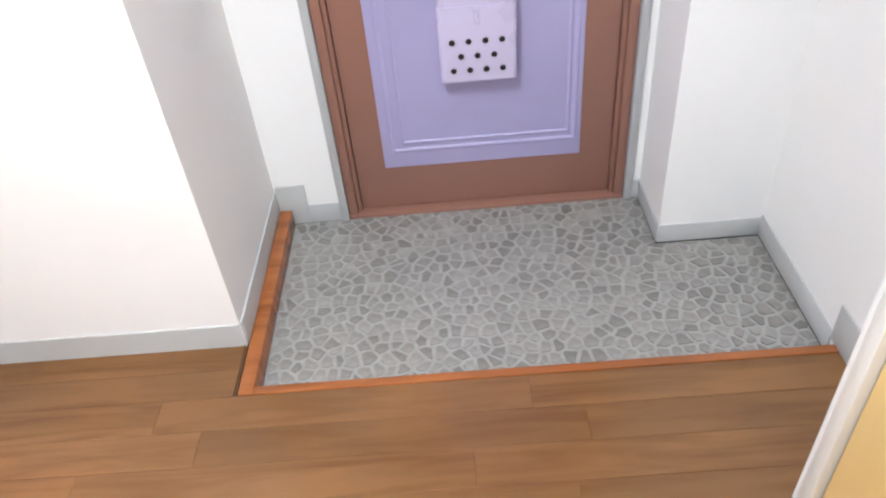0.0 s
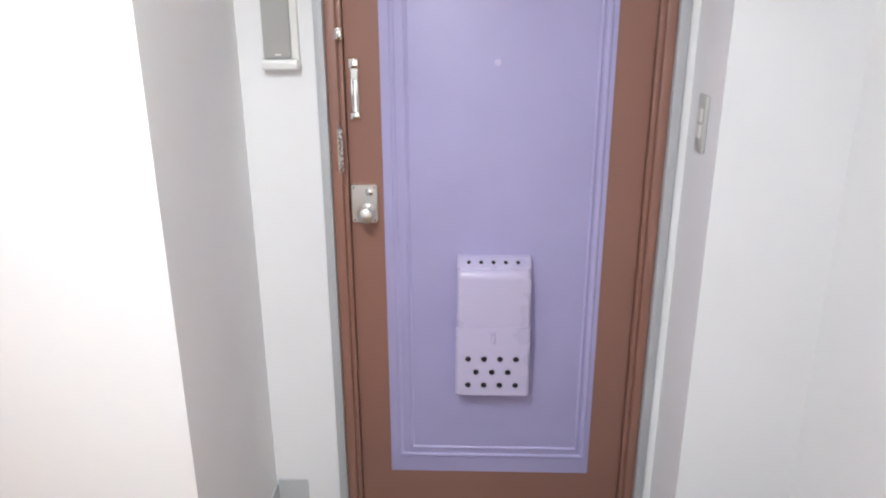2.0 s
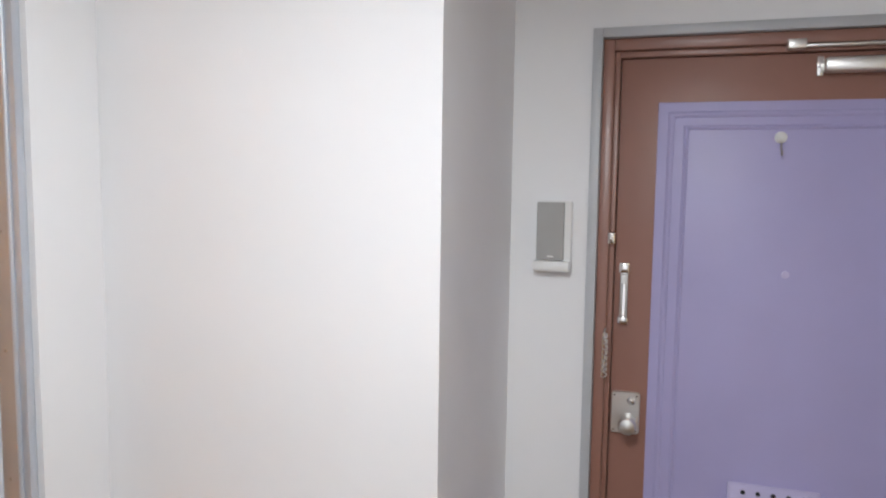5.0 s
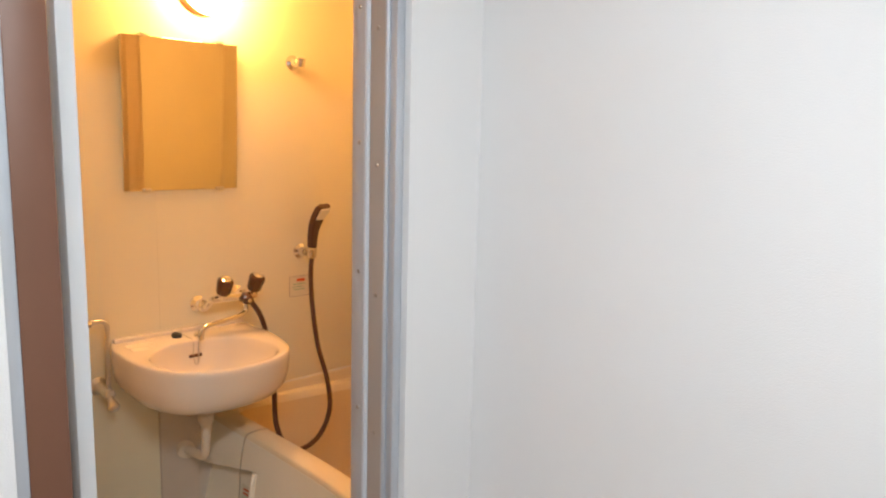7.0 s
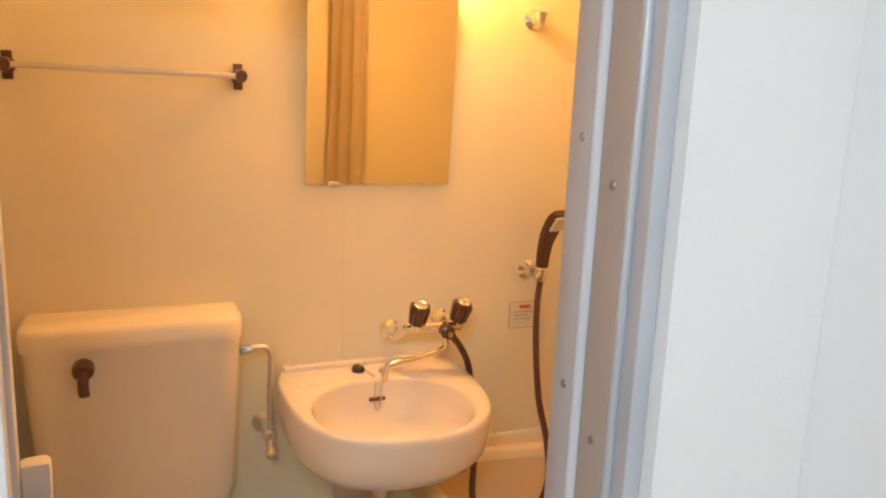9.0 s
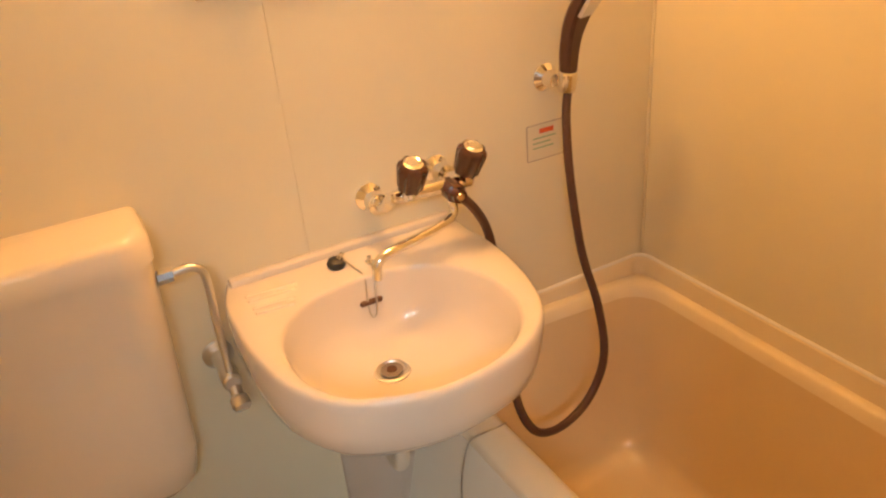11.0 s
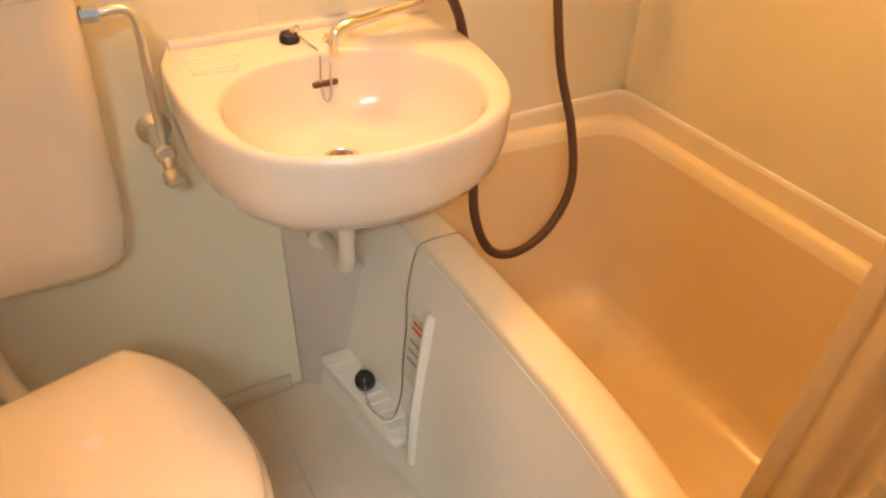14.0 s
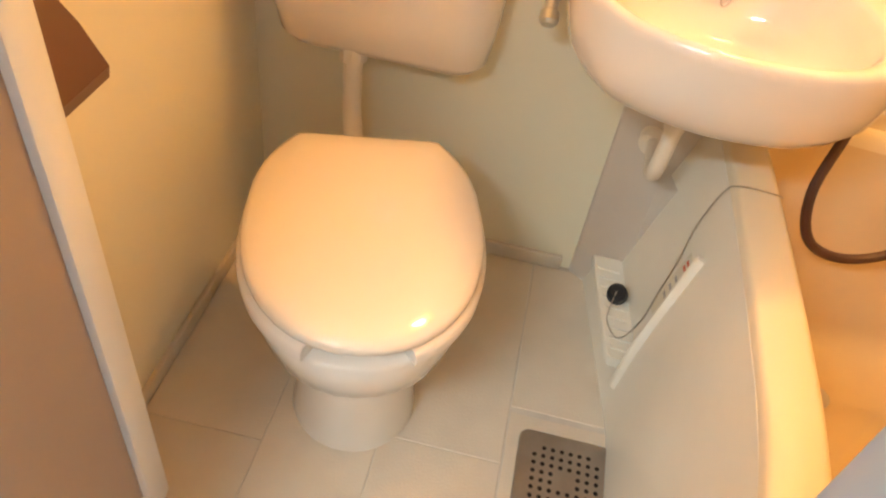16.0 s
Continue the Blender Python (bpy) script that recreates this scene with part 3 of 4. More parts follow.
hd = part("handle", leafbox(0.33, 0.362, -0.05, -0.015, 0.99, 1.09, 0.008), "white", leaf, "white plastic handle")
part("handle", leafbox(0.33, 0.362, 0.015, 0.05, 0.99, 1.09, 0.008), "white", leaf, "white plastic handle")

# ---- bathroom lamp, mirror, rail ----
bl = thing("wall_lamp", (BX0, 1.30, 1.955), "round wall lamp with a lit white globe on a brown base", "lamp")
part("base", turned((BX0, 1.30, 1.955), (1, 0, 0), [(0, 0.085), (0.012, 0.085), (0.02, 0.075)], 28), "holder", bl)
part("globe", turned((BX0 + 0.02, 1.30, 1.955), (1, 0, 0), [(0, 0.06), (0.012, 0.074), (0.035, 0.087), (0.06, 0.091), (0.085, 0.086), (0.11, 0.069), (0.126, 0.044), (0.134, 0.018), (0.135, 0.003)], 28), "glow", bl)

mr = thing("mirror", (BX0, 1.2235, 1.34), "rectangular wall mirror held by small metal clips", "mirror")
glass = box(BX0 + 0.002, BX0 + 0.007, 1.042, 1.406, 1.338, 1.791, 0.0008, None, 1)
bmesh.ops.rotate(glass, cent=(BX0 + 0.002, 1.2, 1.34), matrix=Matrix.Rotation(radians(2.6), 3, "Y"), verts=glass.verts)
part("glass", glass, "mirror", mr, smooth=1)
part("backing", loft([[Vector((BX0, y, 1.342)), Vector((BX0 + 0.0015, y, 1.342)), Vector((BX0 + 0.0215, y, 1.790)), Vector((BX0, y, 1.790))] for y in (1.046, 1.401)]), "bwall", mr, "cream backing wedge", smooth=1)
for y in (1.11, 1.345):
    part("clip", box(BX0, BX0 + 0.013, y - 0.013, y + 0.013, 1.334, 1.3445, 0.002), "steel", mr)
    part("clip", box(BX0, BX0 + 0.034, y - 0.013, y + 0.013, 1.7885, 1.798, 0.002), "steel", mr)

tr = thing("towel_rail", (BX0, 0.68, 1.56), "thin metal towel rail with dark brown brackets", "towel rail")
part("bar", rod((BX0 + 0.055, 0.45, 1.576), (BX0 + 0.055, 0.893, 1.576), 0.006, 12), "steel", tr)
for y in (0.893, 0.452):
    br = part("bracket", turned((BX0, y, 1.576), (1, 0, 0), [(0, 0.016), (0.006, 0.016), (0.012, 0.012), (0.045, 0.011), (0.055, 0.014), (0.064, 0.012)], 16), "holder", tr, "dark brown bracket")
    part("bracket_tab", box(BX0, BX0 + 0.006, y - 0.01, y + 0.01, 1.548, 1.604, 0.003), "holder", br)

# ---- shower ----
hk = thing("shower_hook", (BX0, 1.626, 1.75), "chrome upper shower holder on a round wall plate", "shower holder")
part("wall_plate", turned((BX0, 1.626, 1.757), (1, 0, 0), [(0, 0.026), (0.004, 0.026), (0.012, 0.014), (0.03, 0.011)], 20), "chrome", hk)
part("cradle", turned((BX0 + 0.045, 1.628, 1.744), (0.25, 0, 1), [(0, 0.016), (0.028, 0.017)], 16), "chrome", hk)

sh = thing("hand_shower", (BX0, 1.655, 1.09), "dark brown hand shower on a chrome holder with a long hose", "shower")
hp = part("holder", turned((BX0, 1.652, 1.104), (1, 0, 0), [(0, 0.027), (0.004, 0.027), (0.014, 0.016), (0.035, 0.012)], 20), "chrome", sh, "chrome holder")
part("sleeve", turned((BX0 + 0.048, 1.668, 1.085), (0.12, 0.02, 1), [(0, 0.016), (0.004, 0.018), (0.034, 0.019), (0.038, 0.016)], 18), "chrome", hp)
axis = [Vector((BX0 + 0.052, 1.669, 1.12)), Vector((BX0 + 0.055, 1.669, 1.158)), Vector((BX0 + 0.062, 1.672, 1.198)), Vector((BX0 + 0.076, 1.68, 1.238)), Vector((BX0 + 0.098, 1.69, 1.274))]
head = []
for p, w, d in zip(spline(axis, 5), np.interp(np.arange(21), [0, 8, 14, 18, 20], [0.0145, 0.0185, 0.027, 0.032, 0.029]), np.interp(np.arange(21), [0, 12, 18, 20], [0.013, 0.014, 0.013, 0.008])):
    i = len(head)
    t = min(1, i / 20)
    out = Vector((0.85 - 0.25 * t, 0.25, 0.2 - 0.75 * t)).normalized()
    lat = Vector((-0.3, 1, 0)).normalized()
    head.append([p + lat * w * a + out * d * b for a, b in ((-1, -0.5), (-0.7, -1), (0.7, -1), (1, -0.5), (1, 0.6), (0.75, 1), (-0.75, 1), (-1, 0.6))])
hs = part("shower_head", loft(head), "hose", sh, "tapered dark brown head")
p0, p1 = Vector((BX0 + 0.083, 1.679, 1.227)), Vector((BX0 + 0.104, 1.689, 1.263))
o, la = Vector((0.62, 0.25, -0.5)).normalized(), Vector((-0.3, 1, 0)).normalized()
part("spray_face", loft([[p0 + o * 0.001 - la * 0.02, p0 + o * 0.001 + la * 0.02, p1 + o * 0.001 + la * 0.024, p1 + o * 0.001 - la * 0.024], [p0 + o * 0.0072 - la * 0.018, p0 + o * 0.0072 + la * 0.018, p1 + o * 0.0072 + la * 0.022, p1 + o * 0.0072 - la * 0.022]]), "offwhite", hs, "pale spray plate")
HB = Vector((-1.075, 1.372, 0.985))
part("hose", tube([HB, (HB + Vector((-1.10, 1.432, 0.89))) * 0.5 + Vector((0, 0.003, 0.006)), (-1.10, 1.432, 0.89), (-1.085, 1.440, 0.80), (-1.04, 1.430, 0.69), (-0.996, 1.410, 0.59), (-0.982, 1.44, 0.508), (-0.99, 1.51, 0.479), (-1.0, 1.585, 0.508), (-1.01, 1.63, 0.585), (-1.045, 1.643, 0.68), (-1.085, 1.633, 0.79), (-1.13, 1.64, 0.93), (-1.165, 1.658, 1.03), (BX0 + 0.05, 1.669, 1.085)], 0.0085, 10), "hose", sh, "brown rubber hose")

st = thing("sticker", (BX0, 1.655, 0.98), "small clear caution sticker with red and green print", "label")
part("film", box(BX0, BX0 + 0.0006, 1.608, 1.70, 0.94, 1.014), "label", st)
part("red_bar", box(BX0, BX0 + 0.0011, 1.638, 1.672, 0.994, 1.004), "red", st)
part("border", boxes((BX0, BX0 + 0.001, 1.608, 1.70, 1.0128, 1.0145), (BX0, BX0 + 0.001, 1.608, 1.70, 0.9395, 0.9412), (BX0, BX0 + 0.001, 1.607, 1.609, 0.9412, 1.0128), (BX0, BX0 + 0.001, 1.699, 1.701, 0.9412, 1.0128)), "taupe", st)
for z, w in ((0.984, 0.055), (0.974, 0.042), (0.964, 0.05)):
    part("print_line", box(BX0, BX0 + 0.0011, 1.622, 1.622 + w, z, z + 0.0025), "green", st)

# ---- mixer tap ----
tap = thing("mixer_tap", (BX0, 1.33, 0.95), "wall mixer tap with two dark brown knobs and chrome spout", "tap")
body = part("body", rod((-1.125, 1.266, 0.998), (-1.105, 1.408, 1.0), 0.0125, 16, bev=0.003), "chrome", tap)
for y, z in ((1.262, 0.968), (1.40, 0.985)):
    fl = part("flange", turned((BX0, y, z), (1, 0, 0), [(0, 0.026), (0.004, 0.026), (0.010, 0.019), (0.016, 0.014), (0.023, 0.014), (0.025, 0.019), (0.046, 0.019), (0.049, 0.012)], 20), "chrome", tap)
    part("elbow", tube([(BX0 + 0.046, y, z), (BX0 + 0.066, y + 0.002, z + 0.003), (BX0 + 0.088, y + 0.006, 0.992), (-1.118, y + 0.008, 0.999)], 0.011, 12), "chrome", tap)
for y in (1.288, 1.392):
    kx = Vector((-1.108, y, 1.0))
    ax = Vector((0.42, 0.02 if y < 1.3 else 0.14, 1)).normalized()
    part("stem", rod(kx, kx + ax * 0.03, 0.012, 14), "chrome", tap)
    rings = []
    for d, r in ((0.018, 0.016), (0.022, 0.0205), (0.062, 0.0245), (0.069, 0.023), (0.073, 0.0185)):
        c = kx + ax * d
        rings.append([q + (q - c) * (0.07 if i % 4 < 2 else -0.03) for i, q in enumerate(ring(c, ax, r, 32))])
    kn = part("knob", loft(rings), "knob", tap, "dark brown fluted knob")
    part("knob_cap", turned(kx + ax * 0.073, ax, [(0, 0.0165), (0.0015, 0.0165), (0.003, 0.0125), (0.0022, 0.010), (0.0035, 0.009)], 20), "chrome", kn)
div = part("diverter", turned((-1.115, 1.365, 0.995), (1, 0, -0.1), [(0, 0.018), (0.03, 0.018), (0.034, 0.013), (0.044, 0.013)], 18), "knob", tap, "dark brown diverter")
part("diverter_cap", turned((-1.071, 1.365, 0.9906), (1, 0, -0.1), [(0, 0.008), (0.003, 0.007)], 14), "chrome", div)
part("spout", tube([(-1.10, 1.362, 0.985), (-1.095, 1.362, 0.955), (-1.086, 1.335, 0.943), (-1.078, 1.285, 0.937), (-1.072, 1.225, 0.931), (-1.07, 1.203, 0.92), (-1.069, 1.197, 0.893)], 0.0085, 12), "chrome", tap, "curved chrome spout")

# ---- wash basin ----
SZ = 0.885
SINK = [(BX0, 0.985), (-1.16, 0.975), (-1.08, 0.972), (-1.00, 0.974), (-0.93, 0.985), (-0.875, 1.008), (-0.83, 1.045), (-0.80, 1.095), (-0.785, 1.15), (-0.783, 1.205), (-0.792, 1.26), (-0.812, 1.31), (-0.845, 1.352), (-0.89, 1.382), (-0.95, 1.402), (-1.02, 1.415), (-1.10, 1.42), (-1.16, 1.42), (BX0, 1.42), (BX0, 1.36), (BX0, 1.30), (BX0, 1.24), (BX0, 1.18), (BX0, 1.12), (BX0, 1.06), (BX0, 1.02)]
SO = spline([(x + max(0.0, x + 1.05) * 0.055, y + (0.006 if y > 1.25 and x > -1.15 else -0.009 if y < 1.05 and x > -1.2 else 0), 0) for x, y in SINK], 3)
N = len(SO)
cen = Vector((-1.06, 1.19, 0))


def sink_ring(k, z, kx=None, back=0.0):
    kx = k if kx is None else kx
    return [Vector((max(BX0 + back, cen.x + (p.x - cen.x) * kx) if p.x > BX0 + 0.001 else BX0 + back, cen.y + (p.y - cen.y) * k, z)) for p in SO]


BCN = Vector((-0.945, 1.185, 0))


def bowl_ring(k, z):
    pts = []
    for i in range(N):
        p = SO[i]
        a = math.atan2(p.y - BCN.y, p.x - BCN.x)
        rx, ry = (0.163 if math.cos(a) > 0 else 0.160), (0.172 if math.sin(a) > 0 else 0.182)
        e = 2.25
        r = ((abs(math.cos(a)) / rx) ** e + (abs(math.sin(a)) / ry) ** e) ** (-1 / e)
        w = max(0.0, 1 - k) ** 0.8
        pts.append(Vector((BCN.x - 0.058 * w + r * k * math.cos(a), BCN.y - 0.012 * w + r * k * math.sin(a), z)))
    return pts


sink = thing("wash_basin", (BX0, 1.2, 0.72), "ivory ceramic wall-hung wash basin", "wash basin")
outer = [sink_ring(0.28, 0.72, 0.21), sink_ring(0.52, 0.723, 0.46), sink_ring(0.76, 0.735, 0.70), sink_ring(0.905, 0.757, 0.85), sink_ring(0.98, 0.785, 0.93), sink_ring(1.004, 0.82, 0.968), sink_ring(1.006, 0.85, 0.99), sink_ring(1.002, 0.866, 1.0), sink_ring(1.0, 0.876, 1.0), sink_ring(0.992, SZ - 0.003, 0.99), sink_ring(0.975, SZ, 0.972),
         bowl_ring(1.025, SZ - 0.0005), bowl_ring(1.005, SZ - 0.003), bowl_ring(0.985, SZ - 0.010), bowl_ring(0.95, SZ - 0.036), bowl_ring(0.88, SZ - 0.072), bowl_ring(0.74, SZ - 0.100), bowl_ring(0.55, SZ - 0.115), bowl_ring(0.3, SZ - 0.124), bowl_ring(0.14, SZ - 0.127)]
part("bowl", loft(outer), "ceramic", sink, smooth=50)
part("splash_lip", boxes((BX0, BX0 + 0.022, 0.99, 1.416, SZ - 0.004, SZ + 0.012), bev=0.005), "ceramic", sink)
ov = part("overflow_slot", rod((-1.1, 1.172, 0.836), (-1.1, 1.214, 0.836), 0.0055, 10, bev=0.003), "holder", sink, "dark oval overflow slot")
dr = part("waste", turned((-1.0, 1.174, SZ - 0.1275), (0, 0, 1), [(0, 0.031), (0.004, 0.031), (0.005, 0.026), (0.002, 0.024)], 24), "steel", sink, "metal waste ring")
part("waste_hole", turned((-1.0, 1.174, SZ - 0.124), (0, 0, 1), [(0, 0.019), (0.0025, 0.019)], 18), "drain", dr)
part("waste_cap", turned((-1.0, 1.174, SZ - 0.1215), (0, 0, 1), [(0, 0.009), (0.002, 0.008)], 14), "holder", dr)
for d in (0.0, 0.015, 0.043, 0.058):
    part("soap_ridge", rod((-1.160 + d, 1.000, SZ - 0.0022), (-1.154 + d, 1.088 - 0.4 * d, SZ - 0.0022), 0.0055, 12, bev=0.003), "ceramic", sink)
pl = thing("basin_plug", (-1.165, 1.163, SZ), "black rubber plug on a bead chain lying on the basin", "plug")
part("plug", turned((-1.165, 1.163, SZ), (0.1, 0.1, 1), [(0, 0.0145), (0.005, 0.0165), (0.013, 0.014), (0.015, 0.010)], 20), "rubber", pl)
part("plug_ring", tube([(-1.165, 1.166, SZ + 0.014), (-1.168, 1.175, SZ + 0.022), (-1.160, 1.178, SZ + 0.022), (-1.16, 1.168, SZ + 0.014)], 0.0015, 6), "chrome", pl)
part("chain", tube([(-1.16, 1.175, SZ + 0.012), (-1.135, 1.185, SZ + 0.003), (-1.108, 1.19, SZ - 0.004), (-1.098, 1.186, SZ - 0.045), (-1.092, 1.188, SZ - 0.072), (-1.092, 1.198, SZ - 0.068), (-1.098, 1.203, SZ - 0.02), (-1.112, 1.21, SZ + 0.002), (-1.14, 1.216, SZ + 0.008)], 0.0017, 6), "brass", pl, "bead chain")
part("chain_stud", turned((-1.142, 1.216, SZ), (0, 0, 1), [(0, 0.008), (0.004, 0.008), (0.007, 0.004), (0.012, 0.004)], 14), "chrome", pl)
tp = thing("waste_pipe", (-1.05, 1.18, 0.53), "ivory plastic waste pipe under the basin", "pipe")
part("tail", tube([(-1.0, 1.174, 0.73), (-1.0, 1.173, 0.66), (-1.0, 1.171, 0.60), (-1.004, 1.170, 0.562), (-1.025, 1.171, 0.541), (-1.07, 1.176, 0.530), (-1.12, 1.181, 0.519), (-1.178, 1.188, 0.508)], 0.0135, 14), "pipe", tp)
part("nut", turned((-1.0, 1.172, 0.640), (0, 0, 1), [(0, 0.0145), (0.012, 0.017), (0.024, 0.023), (0.040, 0.023), (0.044, 0.019)], 18), "pipe", tp)
part("flange_ring", turned((-1.0, 1.174, 0.700), (0, 0, 1), [(0, 0.026), (0.020, 0.028), (0.022, 0.024)], 18), "steel", tp, "metal ring under the basin")
part("wall_rose", turned((-1.182, 1.192, 0.507), (0.81, -0.58, 0), [(0, 0.036), (0.006, 0.036), (0.016, 0.024), (0.03, 0.02)], 20), "pipe", tp)
solid("pipe_duct", loft([[Vector((x, y, z)) for x, y in ((BX0, 1.122), (BX0 + 0.008, 1.124), (-1.158, 1.208), (-1.150, 1.220), (-1.150, 1.300), (BX0, 1.300))] for z in (BZ - 0.003, 0.75)]), "duct", "boxed-in pipe duct below the basin, beige greyed for its shade", "duct", "structure", smooth=20)

# ---- toilet ----
TB, TF = Vector((-1.018, 0.687, 0)), Vector((0.969, 0.246, 0))
TL = Vector((-0.246, 0.969, 0))


def tpt(u, v, z):
    return TB + TF * u + TL * v + Vector((0, 0, z))


def egg(length, half, back, z, grow=0.0, off=0.0, n=40):
    """Outline of the seat: a flat back, bulging sides and a rounded front."""
    pts = []
    mid = length * 0.46
    for i in range(n):
        a = 2 * math.pi * i / n
        c, s = math.cos(a), math.sin(a)
        if c >= 0:
            u, v = mid + (length - mid) * abs(c) ** 0.92, half * (1 if s >= 0 else -1) * abs(s) ** 0.95
        else:
            k = abs(c) ** 0.62
            u = mid - mid * min(1, k * 1.06)
            v = (1 if s >= 0 else -1) * (half - (half - back) * max(0, abs(c)) ** 1.7) * (1 if abs(s) > 0.35 else abs(s) / 0.35)
        pts.append(tpt(off + u + (grow if c >= 0 else -grow) * abs(c), v + grow * s, z))
    return pts


wc = thing("toilet", tpt(0.3, 0, BZ), "ivory ceramic toilet with its lid closed", "toilet")
def lid_ring(z, k):
    mid = tpt(0.229, 0, z)
    return [mid + (p - mid) * k for p in egg(0.470, 0.185, 0.110, z)]


part("lid", loft([lid_ring(z, k) for z, k in ((0.474, 0.985), (0.478, 1.0), (0.487, 1.0), (0.493, 0.985), (0.498, 0.94), (0.503, 0.8), (0.507, 0.55), (0.509, 0.3), (0.5095, 0.08))]), "lid", wc, "glossy closed lid", smooth=60)
# seat ring, open at the front
o_s, i_s = egg(0.480, 0.191, 0.098, 0, 0.0, 0.0, 64), egg(0.40, 0.115, 0.056, 0, 0.0, 0.028, 64)
bm = bmesh.new()
order = range(4, 61)
rings = []
for k in order:
    a, b = o_s[k], i_s[k]
    rings.append([Vector((a.x, a.y, 0.450)), Vector((a.x, a.y, 0.466)), Vector((a.x * 0.9 + b.x * 0.1, a.y * 0.9 + b.y * 0.1, 0.473)), Vector((b.x, b.y, 0.472)), Vector((b.x, b.y, 0.452))])
part("seat", loft(rings, bm), "ceramic", wc, smooth=60)


def pan(k, z, off):
    return egg(0.472 * k, 0.180 * k, 0.097 * k, z, 0.0, off)


def ped_ring(z, rx, ry, off=0.0):
    return [tpt(0.268 + off + rx * math.cos(2 * math.pi * i / 40), ry * math.sin(2 * math.pi * i / 40), z) for i in range(40)]


part("bowl", loft([pan(0.98, 0.449, 0.004), pan(1.0, 0.442, 0.0), pan(0.985, 0.412, 0.005), pan(0.92, 0.372, 0.028), pan(0.80, 0.335, 0.05)]), "ceramic", wc, smooth=60)
part("pedestal", loft([ped_ring(0.40, 0.15, 0.132, -0.02), ped_ring(0.35, 0.126, 0.114), ped_ring(0.28, 0.113, 0.104), ped_ring(0.17, 0.113, 0.106), ped_ring(0.125, 0.118, 0.111), ped_ring(BZ - 0.003, 0.120, 0.113)]), "ceramic", wc, smooth=60)
part("rear_foot", loft([[tpt(u, v, 0.38) for u, v in ((0.0, -0.07), (0.24, -0.08), (0.24, 0.08), (0.0, 0.07))], [tpt(u, v, BZ - 0.002) for u, v in ((0.02, -0.06), (0.24, -0.075), (0.24, 0.075), (0.02, 0.06))]]), "ceramic", wc)
part("bolt_cap", turned(tpt(0.19, -0.169, 0.425), -TL, [(0, 0.006), (0.006, 0.005)], 10), "white", wc)
# cistern
TY0, TY1, TX1 = 0.445, 0.886, -1.10


def tank_ring(z, inset, front):
    r, pts = 0.05, [Vector((BX0, TY0 + inset, z))]
    for cy, a0 in ((TY0 + inset + r, -90), (TY1 - inset - r, 0)):
        for i in range(7):
            a = radians(a0 + 90 * i / 6)
            pts.append(Vector((front - r + r * math.cos(a), cy + r * math.sin(a), z)))
    return pts + [Vector((BX0, TY1 - inset, z))]


ci = thing("cistern", (BX0, 0.656, 0.575), "ivory wall-hung toilet cistern with a brown flush lever", "cistern")
part("tank", loft([tank_ring(0.568, 0.06, TX1 - 0.055), tank_ring(0.575, 0.042, TX1 - 0.037), tank_ring(0.595, 0.030, TX1 - 0.022), tank_ring(0.66, 0.02, TX1 - 0.01), tank_ring(0.95, 0.006, TX1), tank_ring(1.012, 0.004, TX1)]), "tank", ci, smooth=50)
part("tank_lid", loft([tank_ring(1.014, 0.0, TX1 + 0.006), tank_ring(1.050, 0.0, TX1 + 0.006), tank_ring(1.060, 0.005, TX1), tank_ring(1.064, 0.014, TX1 - 0.01)]), "tank", ci, smooth=50)
lv = part("flush_lever", turned((TX1, 0.565, 0.978), (1, 0, 0), [(0, 0.022), (0.008, 0.022), (0.02, 0.02), (0.026, 0.012)], 20), "knob", ci, "dark brown flush lever")
part("lever_arm", tube([(TX1 + 0.018, 0.565, 0.978), (TX1 + 0.028, 0.565, 0.953), (TX1 + 0.03, 0.566, 0.93)], 0.011, 12), "knob", lv)
part("flush_pipe", tube([(-1.155, 0.615, 0.59), (-1.155, 0.615, 0.5), (-1.145, 0.620, 0.44), (-1.10, 0.640, 0.40), (-1.0, 0.685, 0.39)], 0.018, 14), "pipe", ci, "ivory flush pipe")
part("pipe_nut", turned((-1.155, 0.615, 0.555), (0, 0, 1), [(0, 0.026), (0.028, 0.026)], 10), "pipe", ci)
# supply pipe and stop valve
sv = thing("supply_pipe", (-1.13, 0.945, 0.70), "worn chrome water pipe and stop valve beside the cistern", "pipe")
part("nut", rod((-1.14, 0.88, 0.975), (-1.14, 0.903, 0.975), 0.012, 8), "chrome", sv)
part("pipe", tube([(-1.14, 0.895, 0.975), (-1.14, 0.928, 0.977), (-1.139, 0.944, 0.967), (-1.138, 0.948, 0.94), (-1.138, 0.946, 0.87), (-1.139, 0.945, 0.765)], 0.0066, 12), "steel", sv)
vb = part("valve_body", turned((BX0, 0.944, 0.760), (1, 0, 0), [(0, 0.027), (0.005, 0.027), (0.015, 0.016), (0.05, 0.013), (0.07, 0.016), (0.098, 0.016), (0.102, 0.012)], 18), "steel", sv)
part("valve_handle", turned((-1.138, 0.945, 0.756), (0.55, 0.02, -0.5), [(0, 0.012), (0.026, 0.010), (0.03, 0.015), (0.046, 0.016), (0.052, 0.011)], 14), "steel", vb)

# ---- paper holder on the side wall ----
ph = thing("paper_holder", (-0.55, BY0, 0.80), "chocolate brown plastic toilet paper holder on the wall", "paper holder")
prof = [(BY0, 0.90), (0.425, 0.893), (0.465, 0.846), (0.49, 0.80), (0.487, 0.785), (0.46, 0.772), (BY0, 0.765)]
part("cover", loft([[Vector((-0.622, y, z)) for y, z in prof], [Vector((-0.612, y, z)) for y, z in prof], [Vector((-0.48, y, z)) for y, z in prof]]), "holder", ph)

